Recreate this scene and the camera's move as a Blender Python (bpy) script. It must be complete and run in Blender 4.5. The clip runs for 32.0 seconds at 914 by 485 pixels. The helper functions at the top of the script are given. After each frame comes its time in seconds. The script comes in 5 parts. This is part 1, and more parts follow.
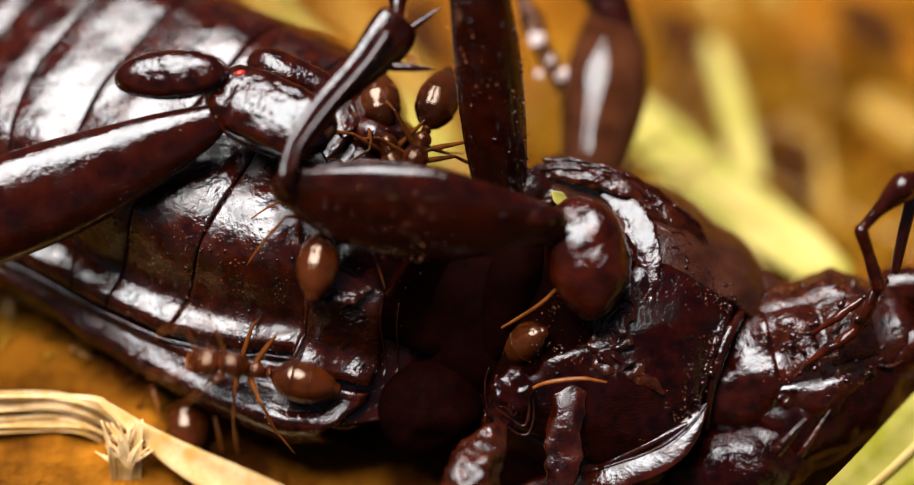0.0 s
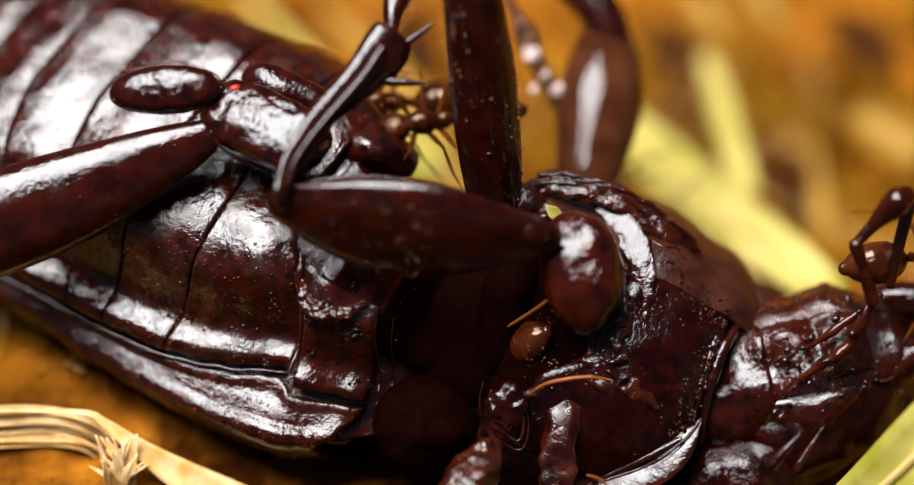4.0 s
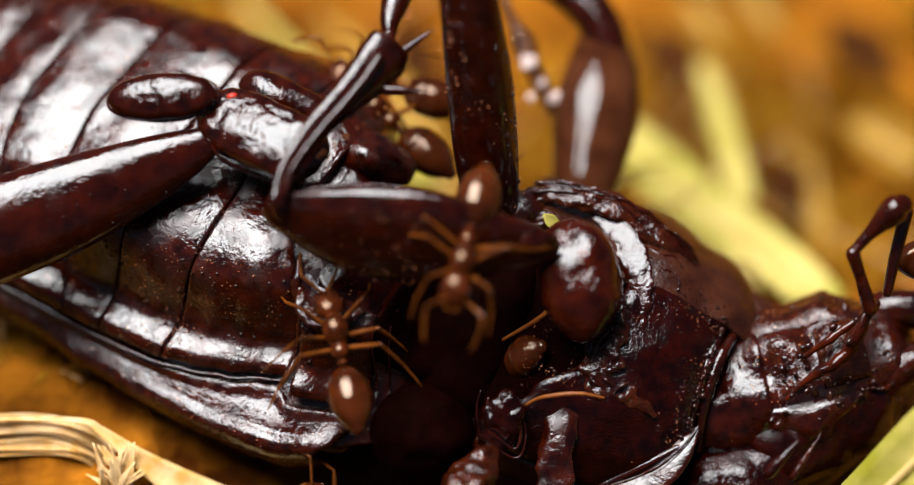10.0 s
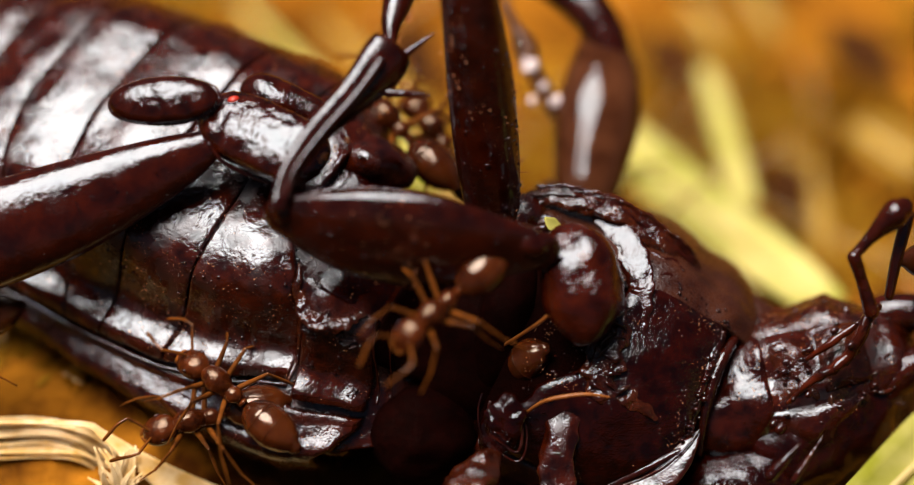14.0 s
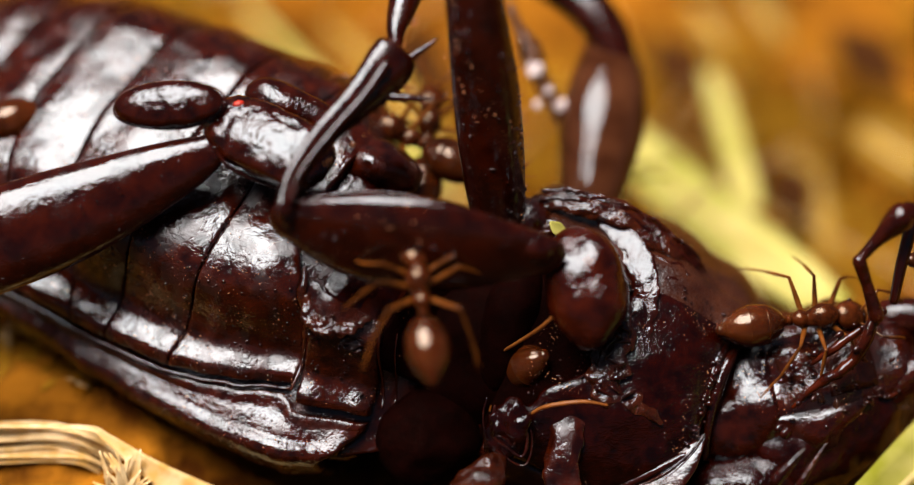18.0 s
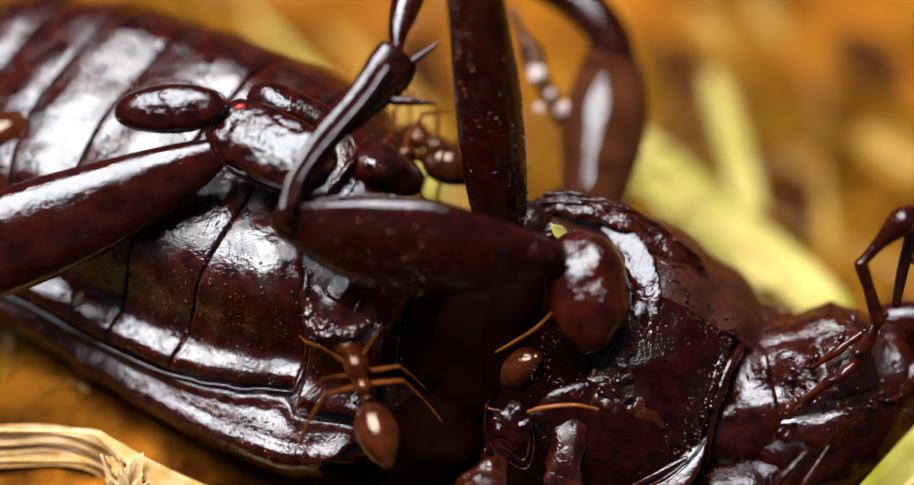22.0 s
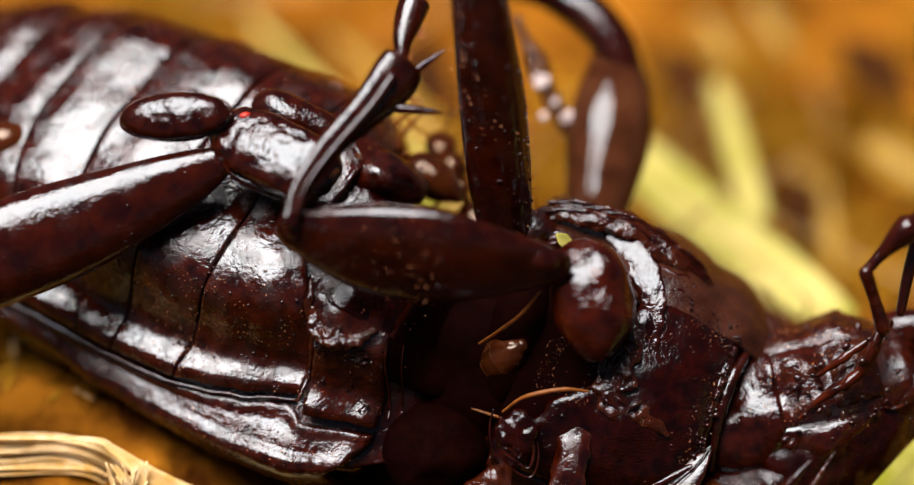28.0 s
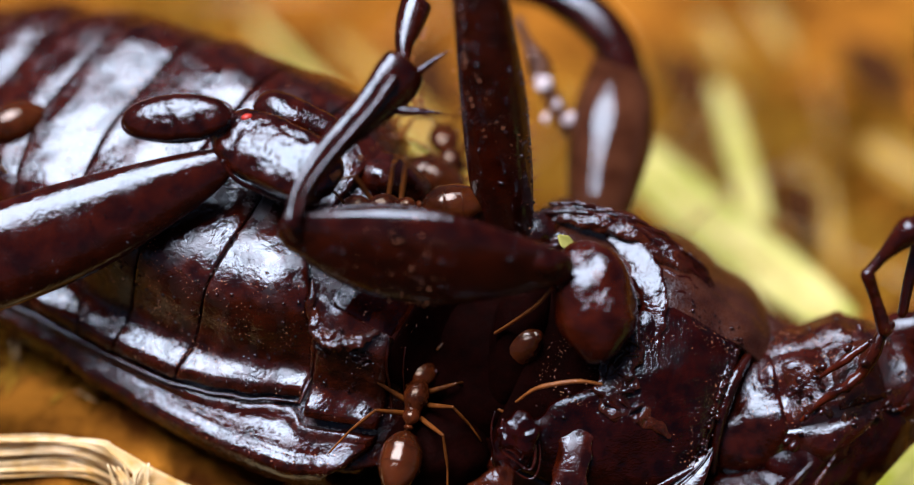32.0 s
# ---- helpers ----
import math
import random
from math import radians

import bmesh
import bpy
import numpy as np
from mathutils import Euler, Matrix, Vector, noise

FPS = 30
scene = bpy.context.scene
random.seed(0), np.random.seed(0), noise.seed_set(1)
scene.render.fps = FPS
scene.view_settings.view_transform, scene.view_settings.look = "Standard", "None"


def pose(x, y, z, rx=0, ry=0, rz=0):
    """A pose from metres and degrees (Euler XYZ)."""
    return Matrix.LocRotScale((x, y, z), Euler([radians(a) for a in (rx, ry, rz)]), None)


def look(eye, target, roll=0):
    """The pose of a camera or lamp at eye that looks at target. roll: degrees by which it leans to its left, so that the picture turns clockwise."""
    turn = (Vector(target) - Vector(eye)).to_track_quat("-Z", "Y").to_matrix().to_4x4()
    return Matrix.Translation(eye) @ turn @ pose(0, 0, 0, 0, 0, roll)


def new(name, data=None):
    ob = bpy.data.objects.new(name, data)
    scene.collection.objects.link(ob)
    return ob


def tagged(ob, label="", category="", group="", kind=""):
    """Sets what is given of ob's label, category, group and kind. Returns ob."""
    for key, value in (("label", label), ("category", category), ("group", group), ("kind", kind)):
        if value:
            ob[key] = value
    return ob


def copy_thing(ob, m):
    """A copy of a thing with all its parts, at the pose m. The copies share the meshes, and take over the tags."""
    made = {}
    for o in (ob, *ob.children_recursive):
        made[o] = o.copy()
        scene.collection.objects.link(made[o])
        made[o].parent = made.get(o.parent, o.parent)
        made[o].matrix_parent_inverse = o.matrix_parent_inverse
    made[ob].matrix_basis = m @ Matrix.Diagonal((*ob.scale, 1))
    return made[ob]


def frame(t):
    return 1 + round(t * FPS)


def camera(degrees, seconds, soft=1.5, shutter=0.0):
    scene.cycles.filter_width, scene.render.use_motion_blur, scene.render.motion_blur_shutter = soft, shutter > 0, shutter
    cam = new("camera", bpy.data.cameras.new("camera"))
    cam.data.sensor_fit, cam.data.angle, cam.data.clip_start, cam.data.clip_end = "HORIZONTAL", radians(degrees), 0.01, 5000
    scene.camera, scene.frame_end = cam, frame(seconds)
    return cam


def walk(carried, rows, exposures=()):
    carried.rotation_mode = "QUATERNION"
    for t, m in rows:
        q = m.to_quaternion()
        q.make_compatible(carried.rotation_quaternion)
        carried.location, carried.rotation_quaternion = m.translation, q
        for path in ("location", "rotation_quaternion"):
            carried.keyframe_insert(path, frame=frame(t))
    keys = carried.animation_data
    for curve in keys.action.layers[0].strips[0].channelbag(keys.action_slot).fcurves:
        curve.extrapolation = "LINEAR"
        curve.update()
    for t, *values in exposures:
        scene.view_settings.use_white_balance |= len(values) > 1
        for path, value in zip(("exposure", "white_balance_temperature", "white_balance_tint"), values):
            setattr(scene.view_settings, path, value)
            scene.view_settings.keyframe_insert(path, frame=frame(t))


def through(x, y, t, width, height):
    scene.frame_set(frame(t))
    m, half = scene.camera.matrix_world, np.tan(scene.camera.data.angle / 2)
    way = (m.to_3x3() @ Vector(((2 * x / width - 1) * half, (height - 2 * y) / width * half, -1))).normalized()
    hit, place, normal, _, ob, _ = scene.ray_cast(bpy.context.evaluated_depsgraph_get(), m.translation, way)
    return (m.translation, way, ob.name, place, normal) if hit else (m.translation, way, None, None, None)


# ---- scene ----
# A dead ground beetle on its back, worked over by ants; all lengths below are in millimetres.
MM = 0.001
TILT = pose(0, 0, 0.008, 45)          # the plane of sharpness: x along it, y up it, z towards the lens
DEG = 0.00768                          # a small turn of the lens

cam = camera(12.0, 32.0, soft=0.7, shutter=0.4)
cam.data.dof.use_dof = True
cam.data.dof.focus_distance = 0.1195
cam.data.dof.aperture_fstop = 20.0


def aim(dx, dy):
    """The lens slowly sinks: dx and dy count small turns."""
    return TILT @ pose(0, 0, 0.12) @ pose(0, 0, 0, dy * DEG, dx * DEG, 0)


DRIFT = [(0, 1, 66), (0.5, 1, 63), (1, 1, 62), (1.5, 0, 57), (2, 10, 51), (2.5, 15, 49), (3, 10, 46), (3.5, 10, 43),
         (6, 12, 36), (8, 15, 29), (9, 13, 26), (10, 15, 27), (12, 13, 23),
         (12.5, 13, 20), (13, 12, 19), (14.5, 13, 22), (16.5, 13, 17), (17, 12, 16), (17.5, 10, 16),
         (18, 4, 14), (18.5, 6, 8), (19, 6, 6), (20, 3, 8), (22, 1, 8), (23, 3, 5), (24, 1, 3),
         (25, 0, 0), (25.5, 0, 0), (27.5, -4, -6), (28, -7, -6), (30, -7, -7), (30.5, -10, -7),
         (32, -10, -9)]
walk(cam, [(t, aim(-x, -y)) for t, x, y in DRIFT],
     [(0, 1.05, 8300, 27), (8, 1.02, 8300, 27), (21, 0.98, 8300, 27), (22, 0.98, 7700, 27), (23, 0.98, 8200, 27), (28.2, 0.98, 8200, 27), (29, 0.98, 7800, 27),
      (30, 0.98, 6900, 28), (31, 0.98, 6900, 28), (32, 0.98, 6400, 28)])

# ---- light: a hazy noon sun high over the beetle ----
SUN = Vector((-0.27, 0.04, 0.96)).normalized()
world = bpy.data.worlds.new("world")
scene.world = world
world.use_nodes = True
wn = world.node_tree.nodes
sky = wn.new("ShaderNodeTexSky")
sky.sky_type, sky.sun_disc = "NISHITA", False
sky.dust_density, sky.ozone_density = 2.0, 0.6
sky.sun_elevation, sky.sun_rotation = math.asin(SUN.z), math.atan2(SUN.x, SUN.y)
wn["Background"].inputs[1].default_value = 0.012
world.node_tree.links.new(sky.outputs[0], wn["Background"].inputs[0])
sun = new("sun", bpy.data.lights.new("sun", "SUN"))
sun.data.energy, sun.data.angle, sun.data.color = 5.0, radians(45), (0.96, 0.985, 1.0)
sun.matrix_world = look(SUN * 2, (0, 0, 0))


# ---- materials ----
def material(name, c1, c2, size=0.5, rough=(0.3, 0.45), bump=0.01, fine=0.06, tint=None, metal=0.0, through=0.0, sub=0.0,
             coat=0.0, spec=0.5, grain=0.6, lumps=0.0, lump=0.14, matt=0.0):
    """c1 and c2 mix in patches of `size` mm; bump: relief in mm at that size and at `fine` mm; lumps: relief in mm of grains `lump` mm wide;
    matt: how much rougher dull patches of dried film are; through: light let through."""
    m = bpy.data.materials.new(name)
    m.use_nodes = True
    nt = m.node_tree
    b = nt.nodes["Principled BSDF"]
    co = nt.nodes.new("ShaderNodeTexCoord")

    def speckle(scale, detail):
        n = nt.nodes.new("ShaderNodeTexNoise")
        n.inputs["Scale"].default_value, n.inputs["Detail"].default_value = scale, detail
        nt.links.new(co.outputs["Object"], n.inputs["Vector"])
        return n

    big, small = speckle(1000 / size, 4), speckle(1000 / fine, 2)
    mix = nt.nodes.new("ShaderNodeMix")
    mix.data_type = "RGBA"
    mix.inputs[6].default_value, mix.inputs[7].default_value = (*c1, 1), (*c2, 1)
    ramp = nt.nodes.new("ShaderNodeMapRange")
    ramp.inputs[1].default_value, ramp.inputs[2].default_value = 0.35, 0.65
    nt.links.new(big.outputs[0], ramp.inputs[0])
    nt.links.new(ramp.outputs[0], mix.inputs[0])
    nt.links.new(mix.outputs[2], b.inputs["Base Color"])
    rr = nt.nodes.new("ShaderNodeMapRange")
    rr.inputs[1].default_value, rr.inputs[2].default_value = 0.3, 0.7
    rr.inputs[3].default_value, rr.inputs[4].default_value = rough
    nt.links.new(small.outputs[0], rr.inputs[0])
    nt.links.new(rr.outputs[0], b.inputs["Roughness"])
    if matt:
        film, dull, both = speckle(1000 / 0.8, 6), nt.nodes.new("ShaderNodeMapRange"), nt.nodes.new("ShaderNodeMath")
        dull.inputs[1].default_value, dull.inputs[2].default_value = 0.46, 0.62
        dull.inputs[3].default_value, dull.inputs[4].default_value = 0.0, matt
        both.operation = "ADD"
        nt.links.new(film.outputs[0], dull.inputs[0])
        nt.links.new(dull.outputs[0], both.inputs[0])
        nt.links.new(rr.outputs[0], both.inputs[1])
        nt.links.new(both.outputs[0], b.inputs["Roughness"])
    add = nt.nodes.new("ShaderNodeMath")
    add.operation = "MULTIPLY_ADD"
    add.inputs[1].default_value = fine / size * grain
    nt.links.new(small.outputs[0], add.inputs[0])
    nt.links.new(big.outputs[0], add.inputs[2])
    bp = nt.nodes.new("ShaderNodeBump")
    bp.inputs["Strength"].default_value, bp.inputs["Distance"].default_value = 1.0, bump * MM
    nt.links.new(add.outputs[0], bp.inputs["Height"])
    if lumps:
        cells = speckle(1000 / lump, 3)
        cells.inputs["Distortion"].default_value = 0.6
        patchy = speckle(1000 / 1.1, 2)
        worn = nt.nodes.new("ShaderNodeMapRange")
        worn.inputs[1].default_value, worn.inputs[2].default_value = 0.38, 0.62
        worn.inputs[3].default_value, worn.inputs[4].default_value = 0.25, 1.0
        nt.links.new(patchy.outputs[0], worn.inputs[0])
        deep = nt.nodes.new("ShaderNodeBump")
        deep.inputs["Distance"].default_value = lumps * MM
        nt.links.new(worn.outputs[0], deep.inputs["Strength"])
        nt.links.new(cells.outputs[0], deep.inputs["Height"])
        nt.links.new(bp.outputs[0], deep.inputs["Normal"])
        bp = deep
    nt.links.new(bp.outputs[0], b.inputs["Normal"])
    b.inputs["Metallic"].default_value = metal
    b.inputs["Specular IOR Level"].default_value = spec
    if tint:
        b.inputs["Specular Tint"].default_value = (*tint, 1)
    if sub:
        b.inputs["Subsurface Weight"].default_value = sub
        b.inputs["Subsurface Radius"].default_value = (0.6 * MM, 0.2 * MM, 0.08 * MM)
        b.inputs["Subsurface Scale"].default_value = 1.0
    if coat:
        b.inputs["Coat Weight"].default_value, b.inputs["Coat Roughness"].default_value = coat, 0.12
    if through:
        tr = nt.nodes.new("ShaderNodeBsdfTranslucent")
        nt.links.new(mix.outputs[2], tr.inputs[0])
        ms = nt.nodes.new("ShaderNodeMixShader")
        ms.inputs[0].default_value = through
        nt.links.new(b.outputs[0], ms.inputs[1])
        nt.links.new(tr.outputs[0], ms.inputs[2])
        nt.links.new(ms.outputs[0], nt.nodes["Material Output"].inputs[0])
    return m


BLUE = (0.64, 0.82, 0.92)
chitin = material("black_chitin", (0.008, 0.0009, 0.0002), (0.034, 0.0042, 0.0009), 0.5, (0.05, 0.16), 0.035, 0.06, BLUE, spec=0.8, grain=1.8, lumps=0.035, lump=0.2, matt=0.26)
chitin_grain = material("grained_chitin", (0.008, 0.0009, 0.0002), (0.034, 0.0044, 0.0009), 0.35, (0.05, 0.18), 0.035, 0.06, BLUE, spec=0.74, grain=1.8, lumps=0.05, lump=0.18, matt=0.2)
chitin_smooth = material("polished_chitin", (0.006, 0.0007, 0.0002), (0.024, 0.0028, 0.0007), 0.4, (0.04, 0.14), 0.025, 0.06, BLUE, spec=0.62, grain=1.6, lumps=0.03, lump=0.2, matt=0.1)
chitin_blotched = material("blotched_chitin", (0.006, 0.0007, 0.0002), (0.026, 0.003, 0.0007), 0.4, (0.04, 0.12), 0.03, 0.06, BLUE, spec=0.66, grain=1.4, lumps=0.16, lump=0.42, matt=0.12)
chitin_dark = material("breast_chitin", (0.004, 0.0003, 0.0001), (0.015, 0.0012, 0.0002), 0.4, (0.05, 0.15), 0.03, 0.06, BLUE, spec=0.5, grain=2.2, lumps=0.03, lump=0.12, matt=0.06)
chitin_leg = material("leg_chitin", (0.01, 0.0011, 0.0003), (0.026, 0.003, 0.0006), 0.6, (0.04, 0.13), 0.015, 0.06, BLUE, spec=0.68, grain=1.3, lumps=0.02, lump=0.14, matt=0.16)
chitin_red = material("red_brown_chitin", (0.036, 0.0045, 0.001), (0.012, 0.0014, 0.0005), 0.6, (0.05, 0.15), 0.04, 0.06, BLUE, spec=0.58, grain=1.4, lumps=0.05, lump=0.22)
chitin_rough = material("wrinkled_chitin", (0.013, 0.002, 0.0006), (0.038, 0.0072, 0.002), 0.35, (0.05, 0.16), 0.05, 0.06, BLUE, spec=0.62, grain=1.8, lumps=0.12, lump=0.3)
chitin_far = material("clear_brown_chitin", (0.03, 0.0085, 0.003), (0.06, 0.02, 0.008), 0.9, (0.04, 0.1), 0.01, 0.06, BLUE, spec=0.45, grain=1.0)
chitin_brown = material("brown_chitin", (0.018, 0.0036, 0.0012), (0.04, 0.0108, 0.0038), 0.8, (0.2, 0.38), 0.03, 0.06, BLUE, spec=0.8, grain=1.6, lumps=0.035, lump=0.3)
membrane = material("brown_membrane", (0.06, 0.02, 0.01), (0.10, 0.04, 0.015), 0.4, (0.3, 0.5), 0.05, 0.06, through=0.2)
amber = material("amber_bristle", (0.35, 0.12, 0.025), (0.22, 0.07, 0.015), 0.3, (0.3, 0.45), 0.005, 0.03, through=0.4)
orange = material("orange_mouthpart", (0.06, 0.008, 0.0016), (0.012, 0.0016, 0.0005), 0.5, (0.1, 0.22), 0.04, 0.05, BLUE, through=0.2)
mite_red = material("mite_red", (0.4, 0.02, 0.008), (0.22, 0.01, 0.005), 0.1, (0.35, 0.5), 0.01, 0.03)
ant_brown = material("ant_brown", (0.024, 0.0046, 0.001), (0.07, 0.0145, 0.0032), 0.3, (0.12, 0.26), 0.02, 0.04, (1.0, 0.85, 0.65), through=0.12, lumps=0.025, lump=0.1)
ant_gaster = material("ant_gaster", (0.014, 0.0028, 0.0008), (0.055, 0.0125, 0.003), 0.9, (0.07, 0.16), 0.006, 0.04, (1.0, 0.9, 0.78), spec=0.55, sub=0.25, lumps=0.01, lump=0.1)
ant_leg = material("ant_leg", (0.23, 0.07, 0.012), (0.06, 0.018, 0.004), 0.7, (0.14, 0.26), 0.004, 0.03, through=0.35)
# Soil coloured near black so unseen ground in front reflects dark in the beetle.
soil = material("soil", (0.012, 0.004, 0.0015), (0.03, 0.009, 0.003), 5.0, (0.8, 0.95), 1.0, 0.6, spec=0.04)
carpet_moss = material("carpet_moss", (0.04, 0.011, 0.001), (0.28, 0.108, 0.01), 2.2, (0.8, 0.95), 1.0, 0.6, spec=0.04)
moss = material("moss", (0.2, 0.075, 0.003), (0.52, 0.3, 0.03), 2.4, (0.7, 0.9), 0.05, 0.3, through=0.4, spec=0.08)
rust_moss = material("rust_moss", (0.28, 0.096, 0.003), (0.07, 0.018, 0.0015), 3.0, (0.7, 0.9), 0.05, 0.3, through=0.35, spec=0.08)
dry_grass = material("dry_grass", (0.82, 0.68, 0.4), (0.66, 0.42, 0.13), 0.6, (0.16, 0.3), 0.04, 0.1, through=0.3)
green_grass = material("green_grass", (0.31, 0.35, 0.035), (0.66, 0.64, 0.24), 3.0, (0.4, 0.6), 0.05, 0.2, through=0.45, spec=0.2)
pale_grass = material("pale_grass", (0.72, 0.62, 0.28), (0.6, 0.48, 0.16), 2.0, (0.4, 0.6), 0.05, 0.2, through=0.4)
dark_flake = material("dark_flake", (0.02, 0.006, 0.001), (0.05, 0.016, 0.002), 1.5, (0.8, 0.95), 0.1, 0.3, through=0.1, spec=0.1)
golden_grass = material("golden_grass", (0.24, 0.13, 0.01), (0.4, 0.25, 0.03), 2.0, (0.5, 0.7), 0.05, 0.2, through=0.4, spec=0.2)
# Pale orange grains: dust, and specks painted for the cuticle's glints.
dust_glint_mat = material("dust", (0.28, 0.09, 0.035), (0.5, 0.26, 0.15), 0.05, (0.12, 0.3), 0.004, 0.03)
# Near-black matt colour that paints the shade in the waist and throat gaps.
gap_shade = material("gap_shade", (0.003, 0.0003, 0.0001), (0.0055, 0.0005, 0.0002), 0.4, (0.7, 0.9), 0.05, 0.08, spec=0.02)
# Pale colour painted for the sun's glints on wet drops.
drop_glint = material("drop_glint", (0.4, 0.34, 0.34), (0.85, 0.83, 0.85), 0.15, (0.05, 0.12), 0.05, 0.06, through=0.3)
water = bpy.data.materials.new("water_drop")
water.use_nodes = True
wb = water.node_tree.nodes["Principled BSDF"]
wb.inputs["Transmission Weight"].default_value, wb.inputs["Roughness"].default_value, wb.inputs["IOR"].default_value = 1.0, 0.02, 1.33


# ---- mesh helpers ----
def part(name, bm, mat, parent=None, label="", local=None):
    """Links a bmesh, built in millimetres, as one mesh object under a thing or a part."""
    for v in bm.verts:
        v.co *= MM
    bmesh.ops.recalc_face_normals(bm, faces=bm.faces)
    me = bpy.data.meshes.new(name)
    bm.to_mesh(me)
    bm.free()
    me.polygons.foreach_set("use_smooth", [True] * len(me.polygons))
    me.materials.append(mat)
    ob = new(name, me)
    if parent:
        ob.parent = parent
        base = parent.get("tilted")
        if base and local is None:
            ob.matrix_basis = parent.matrix_basis.inverted() @ TILT
    if local is not None:
        ob.matrix_basis = local
    if label:
        tagged(ob, label)
    return ob


def catmull(pts, m):
    """A smooth line of vectors through the points, m steps a span."""
    p = [Vector(q) for q in pts]
    p = [p[0] * 2 - p[1]] + p + [p[-1] * 2 - p[-2]]
    out = []
    for i in range(1, len(p) - 2):
        a, b, c, d = p[i - 1:i + 3]
        for j in range(m):
            t = j / m
            out.append(0.5 * (2 * b + (c - a) * t + (2 * a - 5 * b + 4 * c - d) * t * t + (3 * b - a - 3 * c + d) * t ** 3))
    return out + [p[-2]]


def tube(path, radii, n=16, m=6, flat=1.0, up=(0, 0, 1), bm=None, rough=0.0, freq=1.5, blunt=1.0):
    """A round-ended, tapering limb along a smooth line; flat squeezes it along `up`."""
    bm = bm or bmesh.new()
    full = catmull([(*p, ) for p in path], m)
    rr = [v.x for v in catmull([(r, 0, 0) for r in radii], m)]
    ring_c, ring_r = list(full), [max(r, 0.002) for r in rr]
    a, b = (full[0] - full[1]).normalized(), (full[-1] - full[-2]).normalized()
    heads = [(full[0] + a * rr[0] * math.sin(x), rr[0] * math.cos(x)) for x in (1.35, 0.9, 0.45)]
    tails = [(full[-1] + b * rr[-1] * blunt * math.sin(x), rr[-1] * math.cos(x)) for x in (0.45, 0.9, 1.35)]
    ring_c = [h[0] for h in heads] + ring_c + [h[0] for h in tails]
    ring_r = [h[1] for h in heads] + ring_r + [h[1] for h in tails]
    rings = []
    for i, c in enumerate(ring_c):
        d = (ring_c[min(i + 1, len(ring_c) - 1)] - ring_c[max(i - 1, 0)]).normalized()
        side = d.cross(Vector(up))
        side = side.normalized() if side.length > 1e-6 else Vector((1, 0, 0))
        top = side.cross(d).normalized()
        ring = []
        for j in range(n):
            x = 2 * math.pi * j / n
            k = ring_r[i]
            if rough:
                k *= 1 + rough * noise.noise((c + top * math.sin(x) * k + side * math.cos(x) * k) * freq)
            ring.append(bm.verts.new(c + side * math.cos(x) * k + top * math.sin(x) * k * flat))
        rings.append(ring)
    for r0, r1 in zip(rings, rings[1:]):
        for j in range(n):
            bm.faces.new((r0[j], r0[(j + 1) % n], r1[(j + 1) % n], r1[j]))
    bm.faces.new(rings[0][::-1])
    bm.faces.new(rings[-1])
    return bm


def blob(c, r, turn=(0, 0, 0), n=24, power=1.0, rough=0.0, freq=1.5, bm=None):
    """An egg-like body with radii r; power below 1 makes it boxier; rough: lumps in mm."""
    own = bmesh.new()
    bmesh.ops.create_uvsphere(own, u_segments=n, v_segments=n // 2 + 2, radius=1)
    q = Euler([radians(t) for t in turn]).to_matrix()
    for v in own.verts:
        p = Vector([math.copysign(abs(a) ** power, a) for a in v.co])
        p = q @ Vector((p.x * r[0], p.y * r[1], p.z * r[2]))
        if rough:
            p += p.normalized() * rough * noise.noise((p + Vector(c)) * freq)
        v.co = p + Vector(c)
    if bm:
        me = bpy.data.meshes.new("t")
        own.to_mesh(me)
        own.free()
        bm.from_mesh(me)
        bpy.data.meshes.remove(me)
        return bm
    return own


def steps(table, s):
    """A value along s from rows of (s, value), eased between the rows."""
    for (a, p), (b, q) in zip(table, table[1:]):
        if s <= b:
            t = min(1.0, max(0.0, (s - a) / (b - a)))
            return p + (q - p) * t * t * (3 - 2 * t)
    return table[-1][1]


